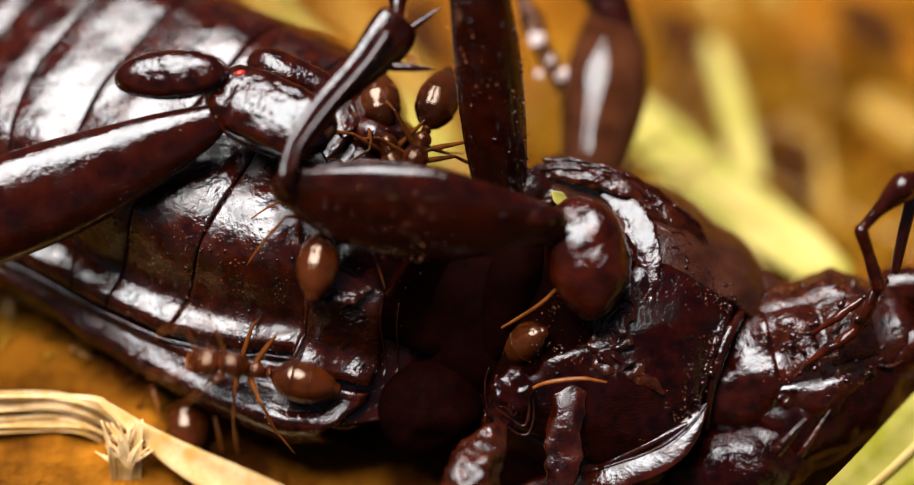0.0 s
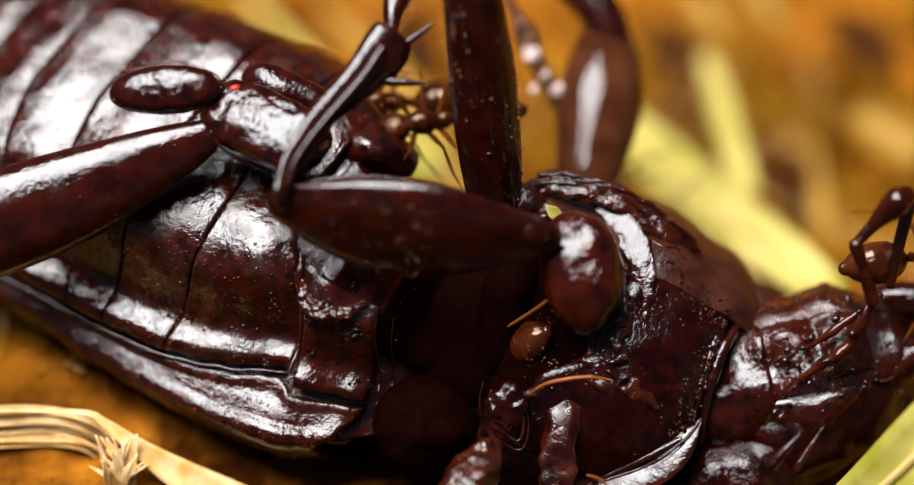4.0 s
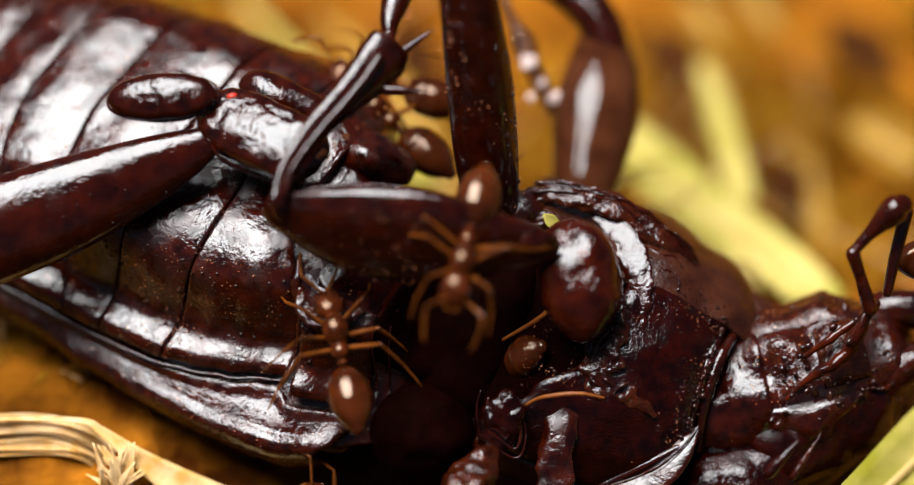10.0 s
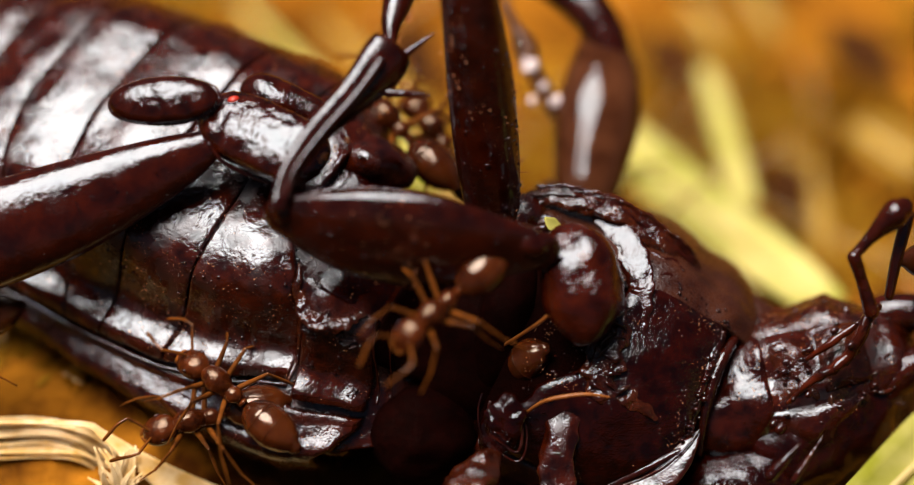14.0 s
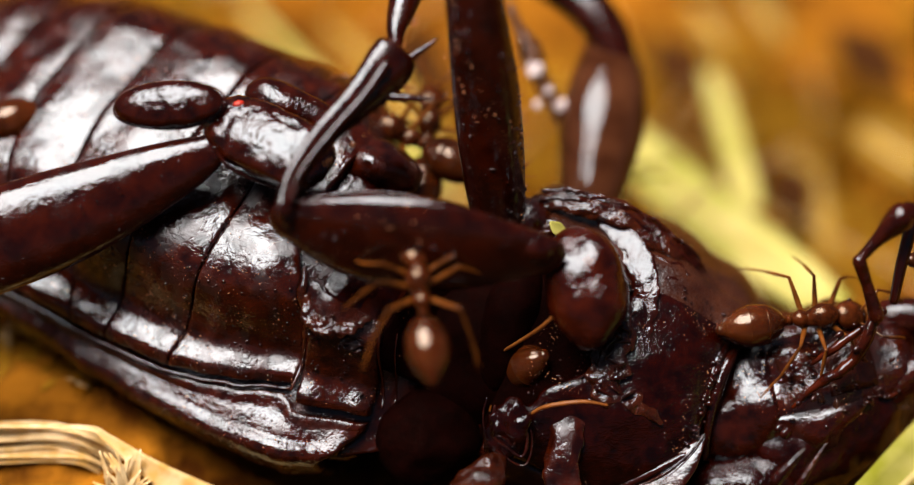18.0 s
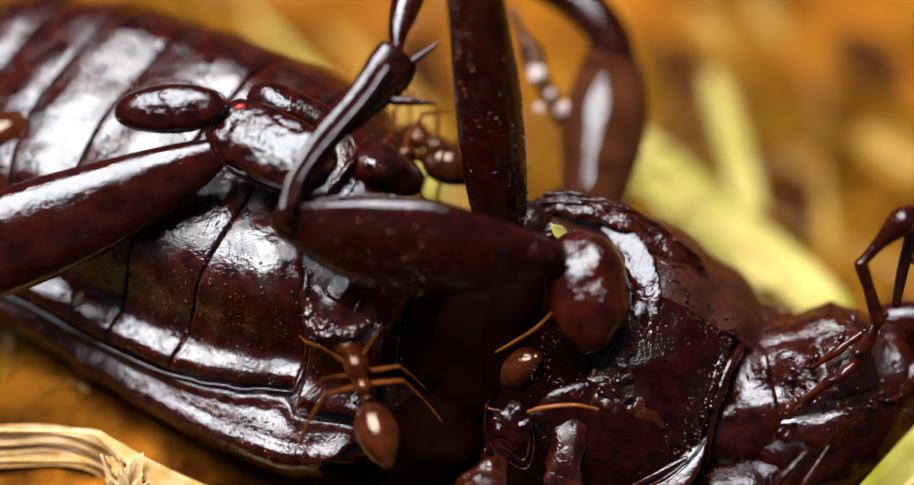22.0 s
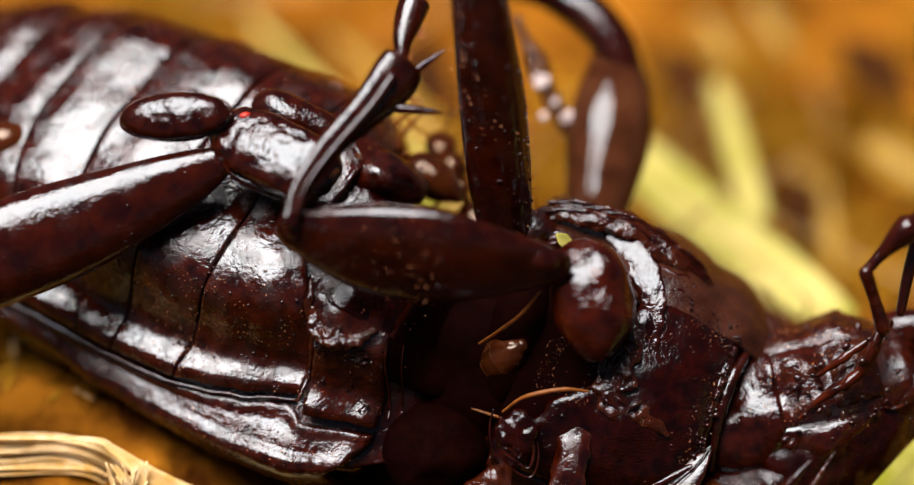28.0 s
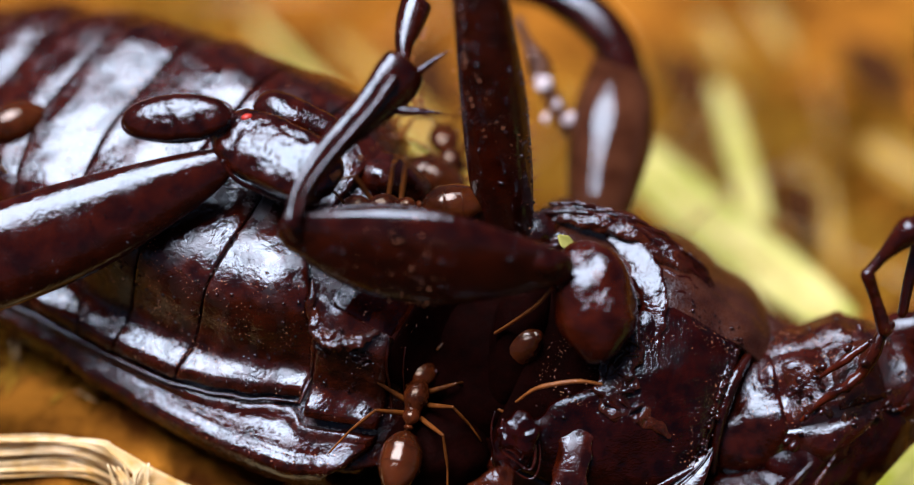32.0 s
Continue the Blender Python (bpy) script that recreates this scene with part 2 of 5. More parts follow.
class Trunk:
    """A stretch of the body: half-width and height along an axis in the plane of sharpness, the belly leaning away from the lens."""

    def __init__(self, o, slope, lean, yaw, stations, lumps, profile, far_profile=None):
        a = radians(-slope)
        self.o, self.a = Vector(o), Vector((math.cos(a), math.sin(a), 0))
        e = Vector((-math.sin(a), math.cos(a), 0))
        k = radians(lean)
        q = Matrix.Rotation(-radians(yaw), 3, e)
        self.n = q @ (Vector((0, 0, math.cos(k))) + e * math.sin(k))
        self.l = q @ (e * math.cos(k) - Vector((0, 0, math.sin(k))))
        self.a = q @ self.a
        self.st, self.lumps, self.profile, self.far_profile = stations, lumps, profile, far_profile or profile
        self.waist, self.droop = None, 0.0
        self.near, self.brim, self.furrow = None, None, None   # the near flank's width, the wing-case edge's reach and its furrow along s

    def size(self, s):
        st = self.st
        s = min(max(s, st[0][0]), st[-1][0])
        for p, q in zip(st, st[1:]):
            if s <= q[0]:
                t = (s - p[0]) / (q[0] - p[0])
                t = t * t * (3 - 2 * t) * 0.5 + t * 0.5
                return [a + (b - a) * t for a, b in zip(p[1:], q[1:])]
        return list(st[-1][1:])

    def cut(self, phi):
        """The cross-section: shares of half-width and height at phi degrees from the belly's midline."""
        f = abs(phi)
        line = self.far_profile if phi > 0 else self.profile
        for p, q in zip(line, line[1:]):
            if f <= q[0]:
                t = (f - p[0]) / (q[0] - p[0])
                return math.copysign(p[1] + (q[1] - p[1]) * t, phi), p[2] + (q[2] - p[2]) * t
        return 0.0, self.profile[-1][2]

    def point(self, s, phi, bend):
        w, h = self.size(s)
        y = z = 0.0
        for d in (-2.5, 0, 2.5):
            f = phi + d
            f = f - 360 if f > 180 else f + 360 if f < -180 else f
            a, b = self.cut(f)
            y, z = y + a / 3, z + b / 3
        y, z = w * y, h * z
        if self.near and phi < 0:
            t = min(1.0, max(0.0, (-phi - 83) / 7))
            k = steps(self.near, s)
            y *= k + (1 - k) * t * t * (3 - 2 * t)
        if self.brim and phi < -84:
            k = steps(self.brim, s)
            k += (1 - k) * min(1.0, max(0.0, (-phi - 112) / 40))
            if -y > 0.885 * w:
                y = -0.885 * w + k * (y + 0.885 * w)
            z = 0.2 * h + k * (z - 0.2 * h) if z < 0.2 * h else z
        if self.furrow and -104 < phi < -86:
            z -= steps(self.furrow, s) * math.exp(-((phi + 93) / 3.2) ** 2)
        if self.droop and phi < -84:
            t = min(1.0, max(0.0, (s + 1) / 5))
            z -= self.droop * max(0.0, abs(y) - 0.9 * w) * (1 - t * t * (3 - 2 * t))
        if self.waist and y > 0:
            t = min(1.0, max(0.0, (s - self.waist[0]) / (self.waist[1] - self.waist[0])))
            y *= 1 - self.waist[2] * t * t * (3 - 2 * t)
        return self.o + self.a * (s + bend * y) + self.l * y + self.n * z

    def at(self, s, phi, lift=0.0, bend=0.0):
        """phi in degrees from the belly's midline, positive on the far side; beyond 96 it is the back."""
        p = self.point(s, phi, bend)
        nn = self.a.cross(self.point(s, phi + 2, bend) - self.point(s, phi - 2, bend)).normalized()
        k = self.lumps * noise.noise(p * 0.9) + 0.25 * self.lumps * noise.noise(p * 2.3)
        return p + nn * (lift + k), nn

    def plate(self, s0, s1, p0, p1, lift=0.1, thick=0.35, roll=0.12, bend=0.0, ns=14, na=30, dome=0.0, skew=0.0):
        """A closed, slightly domed plate with rolled edges on the stretch s0..s1, p0..p1."""
        bm = bmesh.new()

        def sheet(inner):
            rows = []
            for i in range(ns + 1):
                u = 0.5 - 0.5 * math.cos(math.pi * i / ns)
                row = []
                for j in range(na + 1):
                    v = 0.5 - 0.5 * math.cos(math.pi * j / na)
                    phi = p0 + (p1 - p0) * v
                    sa, sb = s0(phi) if callable(s0) else s0, s1(phi) if callable(s1) else s1
                    s = sa + (sb - sa) * u + skew * (v - 0.5)
                    du = min(u, 1 - u) * abs(sb - sa)
                    dv = min(v, 1 - v) * abs(radians(p1 - p0)) * self.size(s)[0]
                    d = min(1.0, min(du, dv) / roll)
                    y = lift - (1 - math.sqrt(max(0.0, 1 - (1 - d) ** 2))) * min(roll, 0.15)
                    y += dome * math.sin(math.pi * u) * math.sin(math.pi * v) ** 0.5
                    if inner:
                        y = lift - thick
                    row.append(bm.verts.new(self.at(s, phi, y, bend if phi > 0 else 0.0)[0]))
                rows.append(row)
            for r0, r1 in zip(rows, rows[1:]):
                for j in range(na):
                    f = (r0[j], r0[j + 1], r1[j + 1], r1[j])
                    bm.faces.new(f[::-1] if inner else f)
            return rows[0] + [r[-1] for r in rows[1:]] + rows[-1][-2::-1] + [r[0] for r in rows[-2:0:-1]]

        top, low = sheet(False), sheet(True)
        for i in range(len(top)):
            j = (i + 1) % len(top)
            bm.faces.new((top[j], top[i], low[i], low[j]))
        return bm

    def ridge(self, s0, s1, f0, f1, r, lift=0.05, m=14, bend=0.0, wave=0.0):
        """A raised cord over the surface from (s0, f0) to (s1, f1)."""
        pts = [self.at(s0 + (s1 - s0) * i / m, f0 + (f1 - f0) * i / m + wave * noise.noise((i * 0.45, f0, 0)), lift, bend)[0] for i in range(m + 1)]
        return tube(pts, [r * (1 + min(1.0, wave) * 0.35 * noise.noise((i * 0.7, f1, 3))) for i in range(m + 1)], 8, 2)

    def core(self, s0, s1, drop=0.3, n=40, m=24):
        bm, rings = bmesh.new(), []
        for i in range(m + 1):
            s = s0 + (s1 - s0) * i / m
            rings.append([bm.verts.new(self.at(s, -180 + 360 * j / n, -drop)[0]) for j in range(n)])
        for r0, r1 in zip(rings, rings[1:]):
            for j in range(n):
                bm.faces.new((r0[j], r0[(j + 1) % n], r1[(j + 1) % n], r1[j]))
        bm.faces.new(rings[0][::-1])
        bm.faces.new(rings[-1])
        return bm


def spike(a, b, r, bm=None, n=8):
    a, b = Vector(a), Vector(b)
    return tube([a, a.lerp(b, 0.5), b], [r, r * 0.7, r * 0.08], n, 3, bm=bm)


# ---- ground ----
def ground_z(x, y):
    """Height of the litter in mm."""
    p = Vector((x, y, 0))
    near = max(0.0, 1 - (x * x + y * y) / 900)
    dip = 7.0 * min(1.0, max(0.0, (y - 5) / 9)) * max(0.0, 1 - max(0.0, y - 40) / 40)
    return (0.4 - dip - 0.1 * max(-20, min(20, x)) * near + 1.1 * noise.noise(p * 0.11) + 0.5 * noise.noise(p * 0.35)
            + 1.3 * math.exp(-((x + 10) ** 2 / 30 + (y + 2) ** 2 / 12)) + 4.0 * noise.noise(p * 0.02) * (1 - near))


def make_ground():
    bm = bmesh.new()
    xs = [-90000, -9000, -900, -200] + [-90 + 1.5 * i for i in range(121)] + [200, 900, 9000, 90000]
    ys = [-90000, -9000, -900, -150] + [-40 + 1.5 * i for i in range(107)] + [200, 900, 9000, 90000]
    grid = [[bm.verts.new((x, y, ground_z(x, y) if abs(x) < 100 and -50 < y < 130 else 0)) for x in xs] for y in ys]
    for r0, r1 in zip(grid, grid[1:]):
        for j in range(len(xs) - 1):
            bm.faces.new((r0[j], r0[j + 1], r1[j + 1], r1[j]))
    return tagged(part("ground", bm, soil), "soil with dry litter, darkened for the reflections in the beetle", "ground", kind="structure")


make_ground()


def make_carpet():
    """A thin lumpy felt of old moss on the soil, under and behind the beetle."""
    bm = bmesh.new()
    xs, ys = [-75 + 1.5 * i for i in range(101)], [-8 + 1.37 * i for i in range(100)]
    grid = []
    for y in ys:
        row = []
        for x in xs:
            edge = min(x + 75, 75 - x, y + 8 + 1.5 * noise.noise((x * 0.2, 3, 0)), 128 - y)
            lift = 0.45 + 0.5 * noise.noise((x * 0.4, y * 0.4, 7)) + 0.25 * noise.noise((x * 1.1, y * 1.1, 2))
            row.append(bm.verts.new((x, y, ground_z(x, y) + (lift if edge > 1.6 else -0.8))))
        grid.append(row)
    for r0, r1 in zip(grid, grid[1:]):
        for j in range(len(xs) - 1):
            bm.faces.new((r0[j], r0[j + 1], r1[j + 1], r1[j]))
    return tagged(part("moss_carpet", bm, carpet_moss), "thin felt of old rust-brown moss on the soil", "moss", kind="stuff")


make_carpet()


def ribbon(path, widths, thick=0.12, m=8, cup=0.25, twist=0.0, bm=None):
    """A grass blade: a cupped strip with thickness along a smooth line."""
    bm = bm or bmesh.new()
    pts = catmull(path, m)
    ws = [v.x for v in catmull([(w, 0, 0) for w in widths], m)]
    rings = []
    for i, c in enumerate(pts):
        d = (pts[min(i + 1, len(pts) - 1)] - pts[max(i - 1, 0)]).normalized()
        side = d.cross(Vector((0.05, 0.5, 1))).normalized()
        up = side.cross(d).normalized()
        a = twist * i / len(pts)
        side, up = side * math.cos(a) + up * math.sin(a), up * math.cos(a) - side * math.sin(a)
        w = max(ws[i], 0.02)
        top = [c + side * w * x + up * (cup * w * x * x + 0.05 * w * math.cos(9 * x)) for x in (-1, -0.6, -0.2, 0.2, 0.6, 1)]
        ring = top + [p - up * thick for p in top[::-1]]
        rings.append([bm.verts.new(p) for p in ring])
    n = len(rings[0])
    for r0, r1 in zip(rings, rings[1:]):
        for j in range(n):
            bm.faces.new((r0[j], r0[(j + 1) % n], r1[(j + 1) % n], r1[j]))
    bm.faces.new(rings[0][::-1])
    bm.faces.new(rings[-1])
    return bm


def tilted_thing(name, bm, mat, label, category, group=""):
    ob = part(name, bm, mat, local=TILT)
    return tagged(ob, label, category, group)


def blade(path, widths, mat, label):
    """A grass blade with its midrib."""
    ob = tilted_thing("grass_blade", ribbon(path, widths), mat, label, "grass blade")
    part("midrib", tube([Vector(p) + Vector((0, 0, 0.06)) for p in path], [0.12 * w for w in widths], 8, 8), pale_grass, ob, "paler midrib")


blade([(4.30, 3.94, -16.00), (5.34, 2.85, -14.60), (6.53, 1.62, -13.00), (8.02, 0.28, -11.20), (9.65, -1.02, -9.40), (11.24, -2.30, -7.80)], [0.35, 0.7, 0.9, 0.9, 0.85, 0.6],
      green_grass, "broad bright yellow-green grass blade behind the beetle")
blade([(7.97, 5.14, -16.40), (8.30, 4.01, -15.40), (8.59, 2.62, -14.00), (8.98, 0.81, -11.80)], [0.2, 0.36, 0.42, 0.42],
      green_grass, "upright pale grass blade behind the beetle")
blade([(10.83, 2.50, -17.50), (10.98, 0.66, -17.00), (11.27, -2.26, -16.50)], [0.35, 0.6, 0.6],
      golden_grass, "short dry golden grass blade")
blade([(12.78, 3.33, -17.30), (13.69, 2.68, -16.90), (14.75, 1.94, -16.50)], [0.3, 0.8, 0.7], golden_grass, "short dry pale grass blade")
blade([(7.67, 7.58, -21.10), (8.25, 6.70, -20.50), (8.59, 5.84, -19.90)], [0.1, 0.5, 0.15], golden_grass, "short dry pale grass blade")
blade([(9.40, 8.26, -21.30), (9.92, 7.28, -20.70), (10.63, 6.13, -20.10)], [0.1, 0.5, 0.15], golden_grass, "short yellow-green grass blade")
for path in ([(6.57, 6.48, -19.70), (7.11, 5.43, -19.10), (7.62, 4.19, -18.30)], [(10.10, 2.31, -16.70), (10.70, 1.21, -16.20), (11.37, -0.26, -15.50)],
             [(12.15, 6.88, -20.30), (13.23, 5.73, -19.70), (14.47, 4.59, -19.10)], [(-1.77, 6.69, -20.30), (-1.20, 5.54, -19.50), (-0.72, 4.20, -18.50)]):
    tilted_thing("dark_flake", ribbon(path, [0.05, 0.9, 0.1]), dark_flake, "crumpled dark brown flake in the moss", "dead leaf", "dead leaves")
blade([(11.39, 2.30, -16.10), (11.51, 0.48, -15.40), (11.67, -1.52, -14.70)], [0.1, 0.32, 0.35], golden_grass, "upright straw-coloured grass blade")
blade([(-4.18, 6.82, -19.00), (-2.38, 5.09, -17.50), (-0.98, 3.21, -16.00), (0.29, 0.65, -14.30)], [0.15, 0.4, 0.6, 0.5],
      golden_grass, "golden grass blade under the beetle")
blade([(-6.81, 7.41, -19.50), (-5.23, 5.82, -17.50), (-3.72, 4.30, -16.00), (-0.43, 1.37, -14.50)], [0.12, 0.22, 0.35, 0.7],
      green_grass, "yellow-green grass blade under the beetle")
blade([(8.8, -9.9, -1.5), (11.3, -7.75, 1.2), (13.5, -5.4, 3.2), (15.2, -3.7, 4.6)], [0.5, 0.9, 1.05, 0.9],
      green_grass, "yellow-green grass blade beside the head")

STRAW = "dry straw-coloured grass strand curling beside the beetle"
straws = random.Random(4)
for dy, end, w in ((748, 1.0, 0.12), (756, 0.97, 0.06), (767, 0.72, 0.22), (778, 0.8, 0.14), (791, 0.9, 0.07), (799, 0.5, 0.11), (810, 0.6, 0.06), (786, 1.3, 0.05)):
    y0 = (416 - dy) * 0.01609
    xs = [-15.0, -12.6, -11.3, -10.6 + 0.3 * end, -10.1 + 0.5 * end, -9.6 + 0.7 * end]
    sink = [-0.1, 0.0, 0.02, -0.18 * end, -0.62 * end, -1.5 * end]
    zz = -0.7 - straws.uniform(0, 0.4)
    line = [Vector((x, y0 + d + straws.uniform(-0.06, 0.06), zz - 0.5 * i + 0.1 * i * i if i < 3 else zz - 0.1 - 0.35 * (i - 2))) for i, (x, d) in enumerate(zip(xs, sink))]
    tilted_thing("straw", ribbon(line, [w, w * straws.uniform(0.8, 1.1), w * 0.95, w * 0.9, w * 0.75, w * 0.4], 0.05, cup=straws.uniform(0.4, 0.9), twist=straws.uniform(-0.35, 0.35)),
                 dry_grass, STRAW, "straw", "dry straws")
tilted_thing("straw", ribbon([(-15.5, -5.36, -0.9), (-12.71, -5.33, -0.90), (-10.27, -5.38, -0.80), (-9.65, -5.67, -0.80), (-8.65, -6.40, -0.80), (-7.45, -7.20, -1.00), (-5.59, -8.15, -1.20), (-3.00, -9.30, -1.40)],
             [0.05, 0.06, 0.08, 0.13, 0.27, 0.46, 0.58, 0.5], 0.05, cup=0.3, twist=-0.2), dry_grass, "broad pale dry grass blade bending down beside the beetle", "straw", "dry straws")
tuft = bmesh.new()
for i in range(26):
    base = Vector((-9.15 + straws.uniform(-0.4, 0.35), -7.9, -1.0))
    tip = base + Vector((straws.uniform(-0.75, 0.85), straws.uniform(1.0, 1.95), straws.uniform(0.3, 0.9)))
    bend = base.lerp(tip, 0.5) + Vector((0.25 * (base.x - tip.x), 0.15, 0.15))
    ribbon([base, bend, tip], [0.05, straws.uniform(0.06, 0.11), 0.015], 0.02, 5, straws.uniform(0, 0.5), straws.uniform(-0.6, 0.6), tuft)
tilted_thing("moss_tuft", tuft, dry_grass, "pale feathery moss tuft under the straws", "moss")


def shoot(bm, rnd, root, d, ln, w, droop):
    """One four-sided, tapering shoot."""
    side = d.cross(Vector((rnd.uniform(-1, 1), rnd.uniform(-1, 1), 0.3))).normalized()
    prev = None
    for i in range(4):
        t = i / 3
        c = root + d * ln * t + Vector((0, 0, -droop * ln * t * t))
        ww = w * (1 - 0.8 * t) * rnd.uniform(0.8, 1.2)
        up = side.cross(d) * ww * 0.4
        ring = [bm.verts.new(c - side * ww), bm.verts.new(c + up), bm.verts.new(c + side * ww), bm.verts.new(c - up)]
        if prev:
            for j in range(4):
                bm.faces.new((prev[j], prev[(j + 1) % 4], ring[(j + 1) % 4], ring[j]))
        prev = ring


def under_beetle(x, y):
    return -14 < x < 16 and -13 < y < 6


def make_litter():
    """Moss cushions and bits of dry grass over the ground behind and under the beetle."""
    rnd = random.Random(5)
    for name, mat, count, lo, hi, w, label in (("moss", rust_moss, 5600, 0.8, 2.6, 0.16, "rust-brown moss and tangled shoots on the soil"),
                                              ("dry_grass", dry_grass, 240, 3, 8, 0.16, "scattered pale dry grass stems in the moss")):
        bm = bmesh.new()
        for _ in range(count):
            x, y = rnd.uniform(-40, 40), rnd.uniform(-16, 60)
            # The unseen front is left bare and dark for the beetle's reflections.
            if y < -4 or name == "moss" and (noise.noise((x * 0.22, y * 0.22, 5)) < -0.08 or (x < -5 and y < 6)):
                continue
            ln, a, k = rnd.uniform(lo, hi), rnd.uniform(0, 6.28), rnd.uniform(0.2, 1.3)
            if under_beetle(x, y):
                ln, k = min(ln, 1.4), max(k, 1.0)
            d = Vector((math.cos(a) * math.sin(k), math.sin(a) * math.sin(k), math.cos(k)))
            shoot(bm, rnd, Vector((x, y, ground_z(x, y) + 0.2)), d, ln, w, 0.25 * k)
        tagged(part(name, bm, mat), label, "moss" if name == "moss" else "dry grass", kind="stuff")
    spots = [TILT @ (Vector(p) * MM) / MM for p in ((13.60, 2.75, -16.00), (12.42, 1.56, -15.00), (11.48, 5.89, -19.00), (10.17, 5.70, -19.00), (8.18, 6.87, -20.00),
             (5.56, 7.06, -20.00), (2.68, 5.25, -17.00), (-2.66, 6.03, -18.00), (-4.11, 5.44, -17.00), (13.25, 5.29, -18.00), (11.70, -0.98, -13.00), (12.90, -6.47, -9.00),
             (-12.62, -4.08, -10.00), (-10.02, -6.59, -8.00), (-12.4, -3.5, -7.8), (9.56, 7.30, -21.00), (-0.81, 6.59, -18.00), (4.15, 4.89, -17.00), (6.62, 1.56, -15.00))]
    spots += [Vector((rnd.uniform(-38, 38), rnd.uniform(20, 60), 0)) for _ in range(50)]
    for c in spots:
        bm = bmesh.new()
        size = rnd.uniform(1.6, 2.8)
        for _ in range(150):
            a, q = rnd.uniform(0, 6.28), size * math.sqrt(rnd.random())
            x, y = c.x + q * math.cos(a), c.y + q * math.sin(a)
            k = 0.25 + 0.9 * q / size
            d = Vector((math.cos(a) * math.sin(k), math.sin(a) * math.sin(k), math.cos(k)))
            shoot(bm, rnd, Vector((x, y, ground_z(x, y) + 0.3)), d, (1.0 if under_beetle(x, y) else 2.0) * rnd.uniform(0.6, 1.1), 0.18, 0.2)
        tagged(part("moss_cushion", bm, moss), "golden yellow-green cushion of moss", "moss", "moss cushions", "stuff")


make_litter()

# ---- the beetle ----
beetle = new("ground_beetle")
beetle.matrix_basis = pose(0, 0, 0.001)
beetle["tilted"] = 1
tagged(beetle, "dead glossy black ground beetle lying on its back", "beetle")

BELLY = [(0, 0, 0.96), (30, 0.34, 0.93), (40, 0.44, 0.905), (48, 0.52, 0.85), (55, 0.575, 0.74), (61, 0.62, 0.58), (66, 0.665, 0.45), (70, 0.71, 0.395), (82, 0.87, 0.37),
         (84.5, 0.885, 0.22), (86.5, 0.905, 0.17), (100.5, 1.15, 0.118), (103, 1.16, 0.03), (110, 1.08, -0.3), (140, 0.78, -0.72), (180, 0, -0.85)]
FLANK = [(0, 0, 0.96), (20, 0.26, 0.97), (35, 0.44, 0.975), (45, 0.56, 0.96), (55, 0.69, 0.89), (65, 0.82, 0.74), (72, 0.9, 0.54), (80, 0.95, 0.34), (90, 0.985, 0.15), (98, 1.0, 0.04),
         (110, 0.985, -0.3), (140, 0.74, -0.72), (180, 0, -0.85)]
BREAST = [(0, 0, 1.0), (25, 0.34, 0.97), (45, 0.62, 0.84), (60, 0.8, 0.62), (75, 0.93, 0.32), (90, 1.0, 0.02), (110, 0.95, -0.3),
          (140, 0.65, -0.65), (180, 0, -0.8)]
SKULL = [(20 * i, math.sin(radians(20 * i)), math.cos(radians(20 * i))) for i in range(10)]
hind = Trunk((-7.38, 0.18, -4.60), 24, 26, 18, [(-12.5, 0.4, 0.3), (-11.5, 2.2, 1.7), (-9.5, 3.6, 2.4), (-7, 4.6, 3.56), (-4, 5.3, 4.27),
             (0, 5.55, 4.5), (4, 5.5, 4.4), (6, 5.2, 4.1), (7.4, 4.5, 3.35), (8.4, 3.6, 1.6), (9.5, 2.7, 1.1), (10.5, 2.3, 0.9)], 0.07, BELLY, FLANK)
hind.near = [(2.0, 1.0), (3, 0.965), (4, 0.905), (5, 0.835), (5.5, 0.81), (5.8, 0.92), (7, 0.94), (8, 0.95)]
hind.brim = [(-4, 0.22), (-2, 0.26), (0, 0.4), (2, 0.54), (4, 0.6), (6, 0.7), (8, 0.85)]
hind.furrow = [(1.5, 0.0), (3.5, 0.06), (6.5, 0.06), (7.5, 0.0)]
hind.droop = 0.4                     # the near wing-case edge turns down towards the tail
hind.waist = (2.5, 6.5, 0.6)          # the far flank narrows towards the waist
fore = Trunk((4.63, -3.85, -2.80), 21, 8, -8, [(-4.2, 3.4, 2.4), (-3.6, 4.2, 2.9), (0, 4.5, 3.3), (2, 4.0, 3.1), (3.6, 3.1, 2.5), (4.0, 2.8, 2.2)], 0.11, BREAST)
head = Trunk((9.85, -4.33, -2.30), -12, 22, 0, [(-3.2, 2.0, 1.7), (-1.8, 2.1, 1.9), (0, 2.3, 2.2), (1.5, 2.2, 2.1), (2.7, 1.8, 1.7), (3.4, 0.9, 0.9)], 0.26, SKULL)

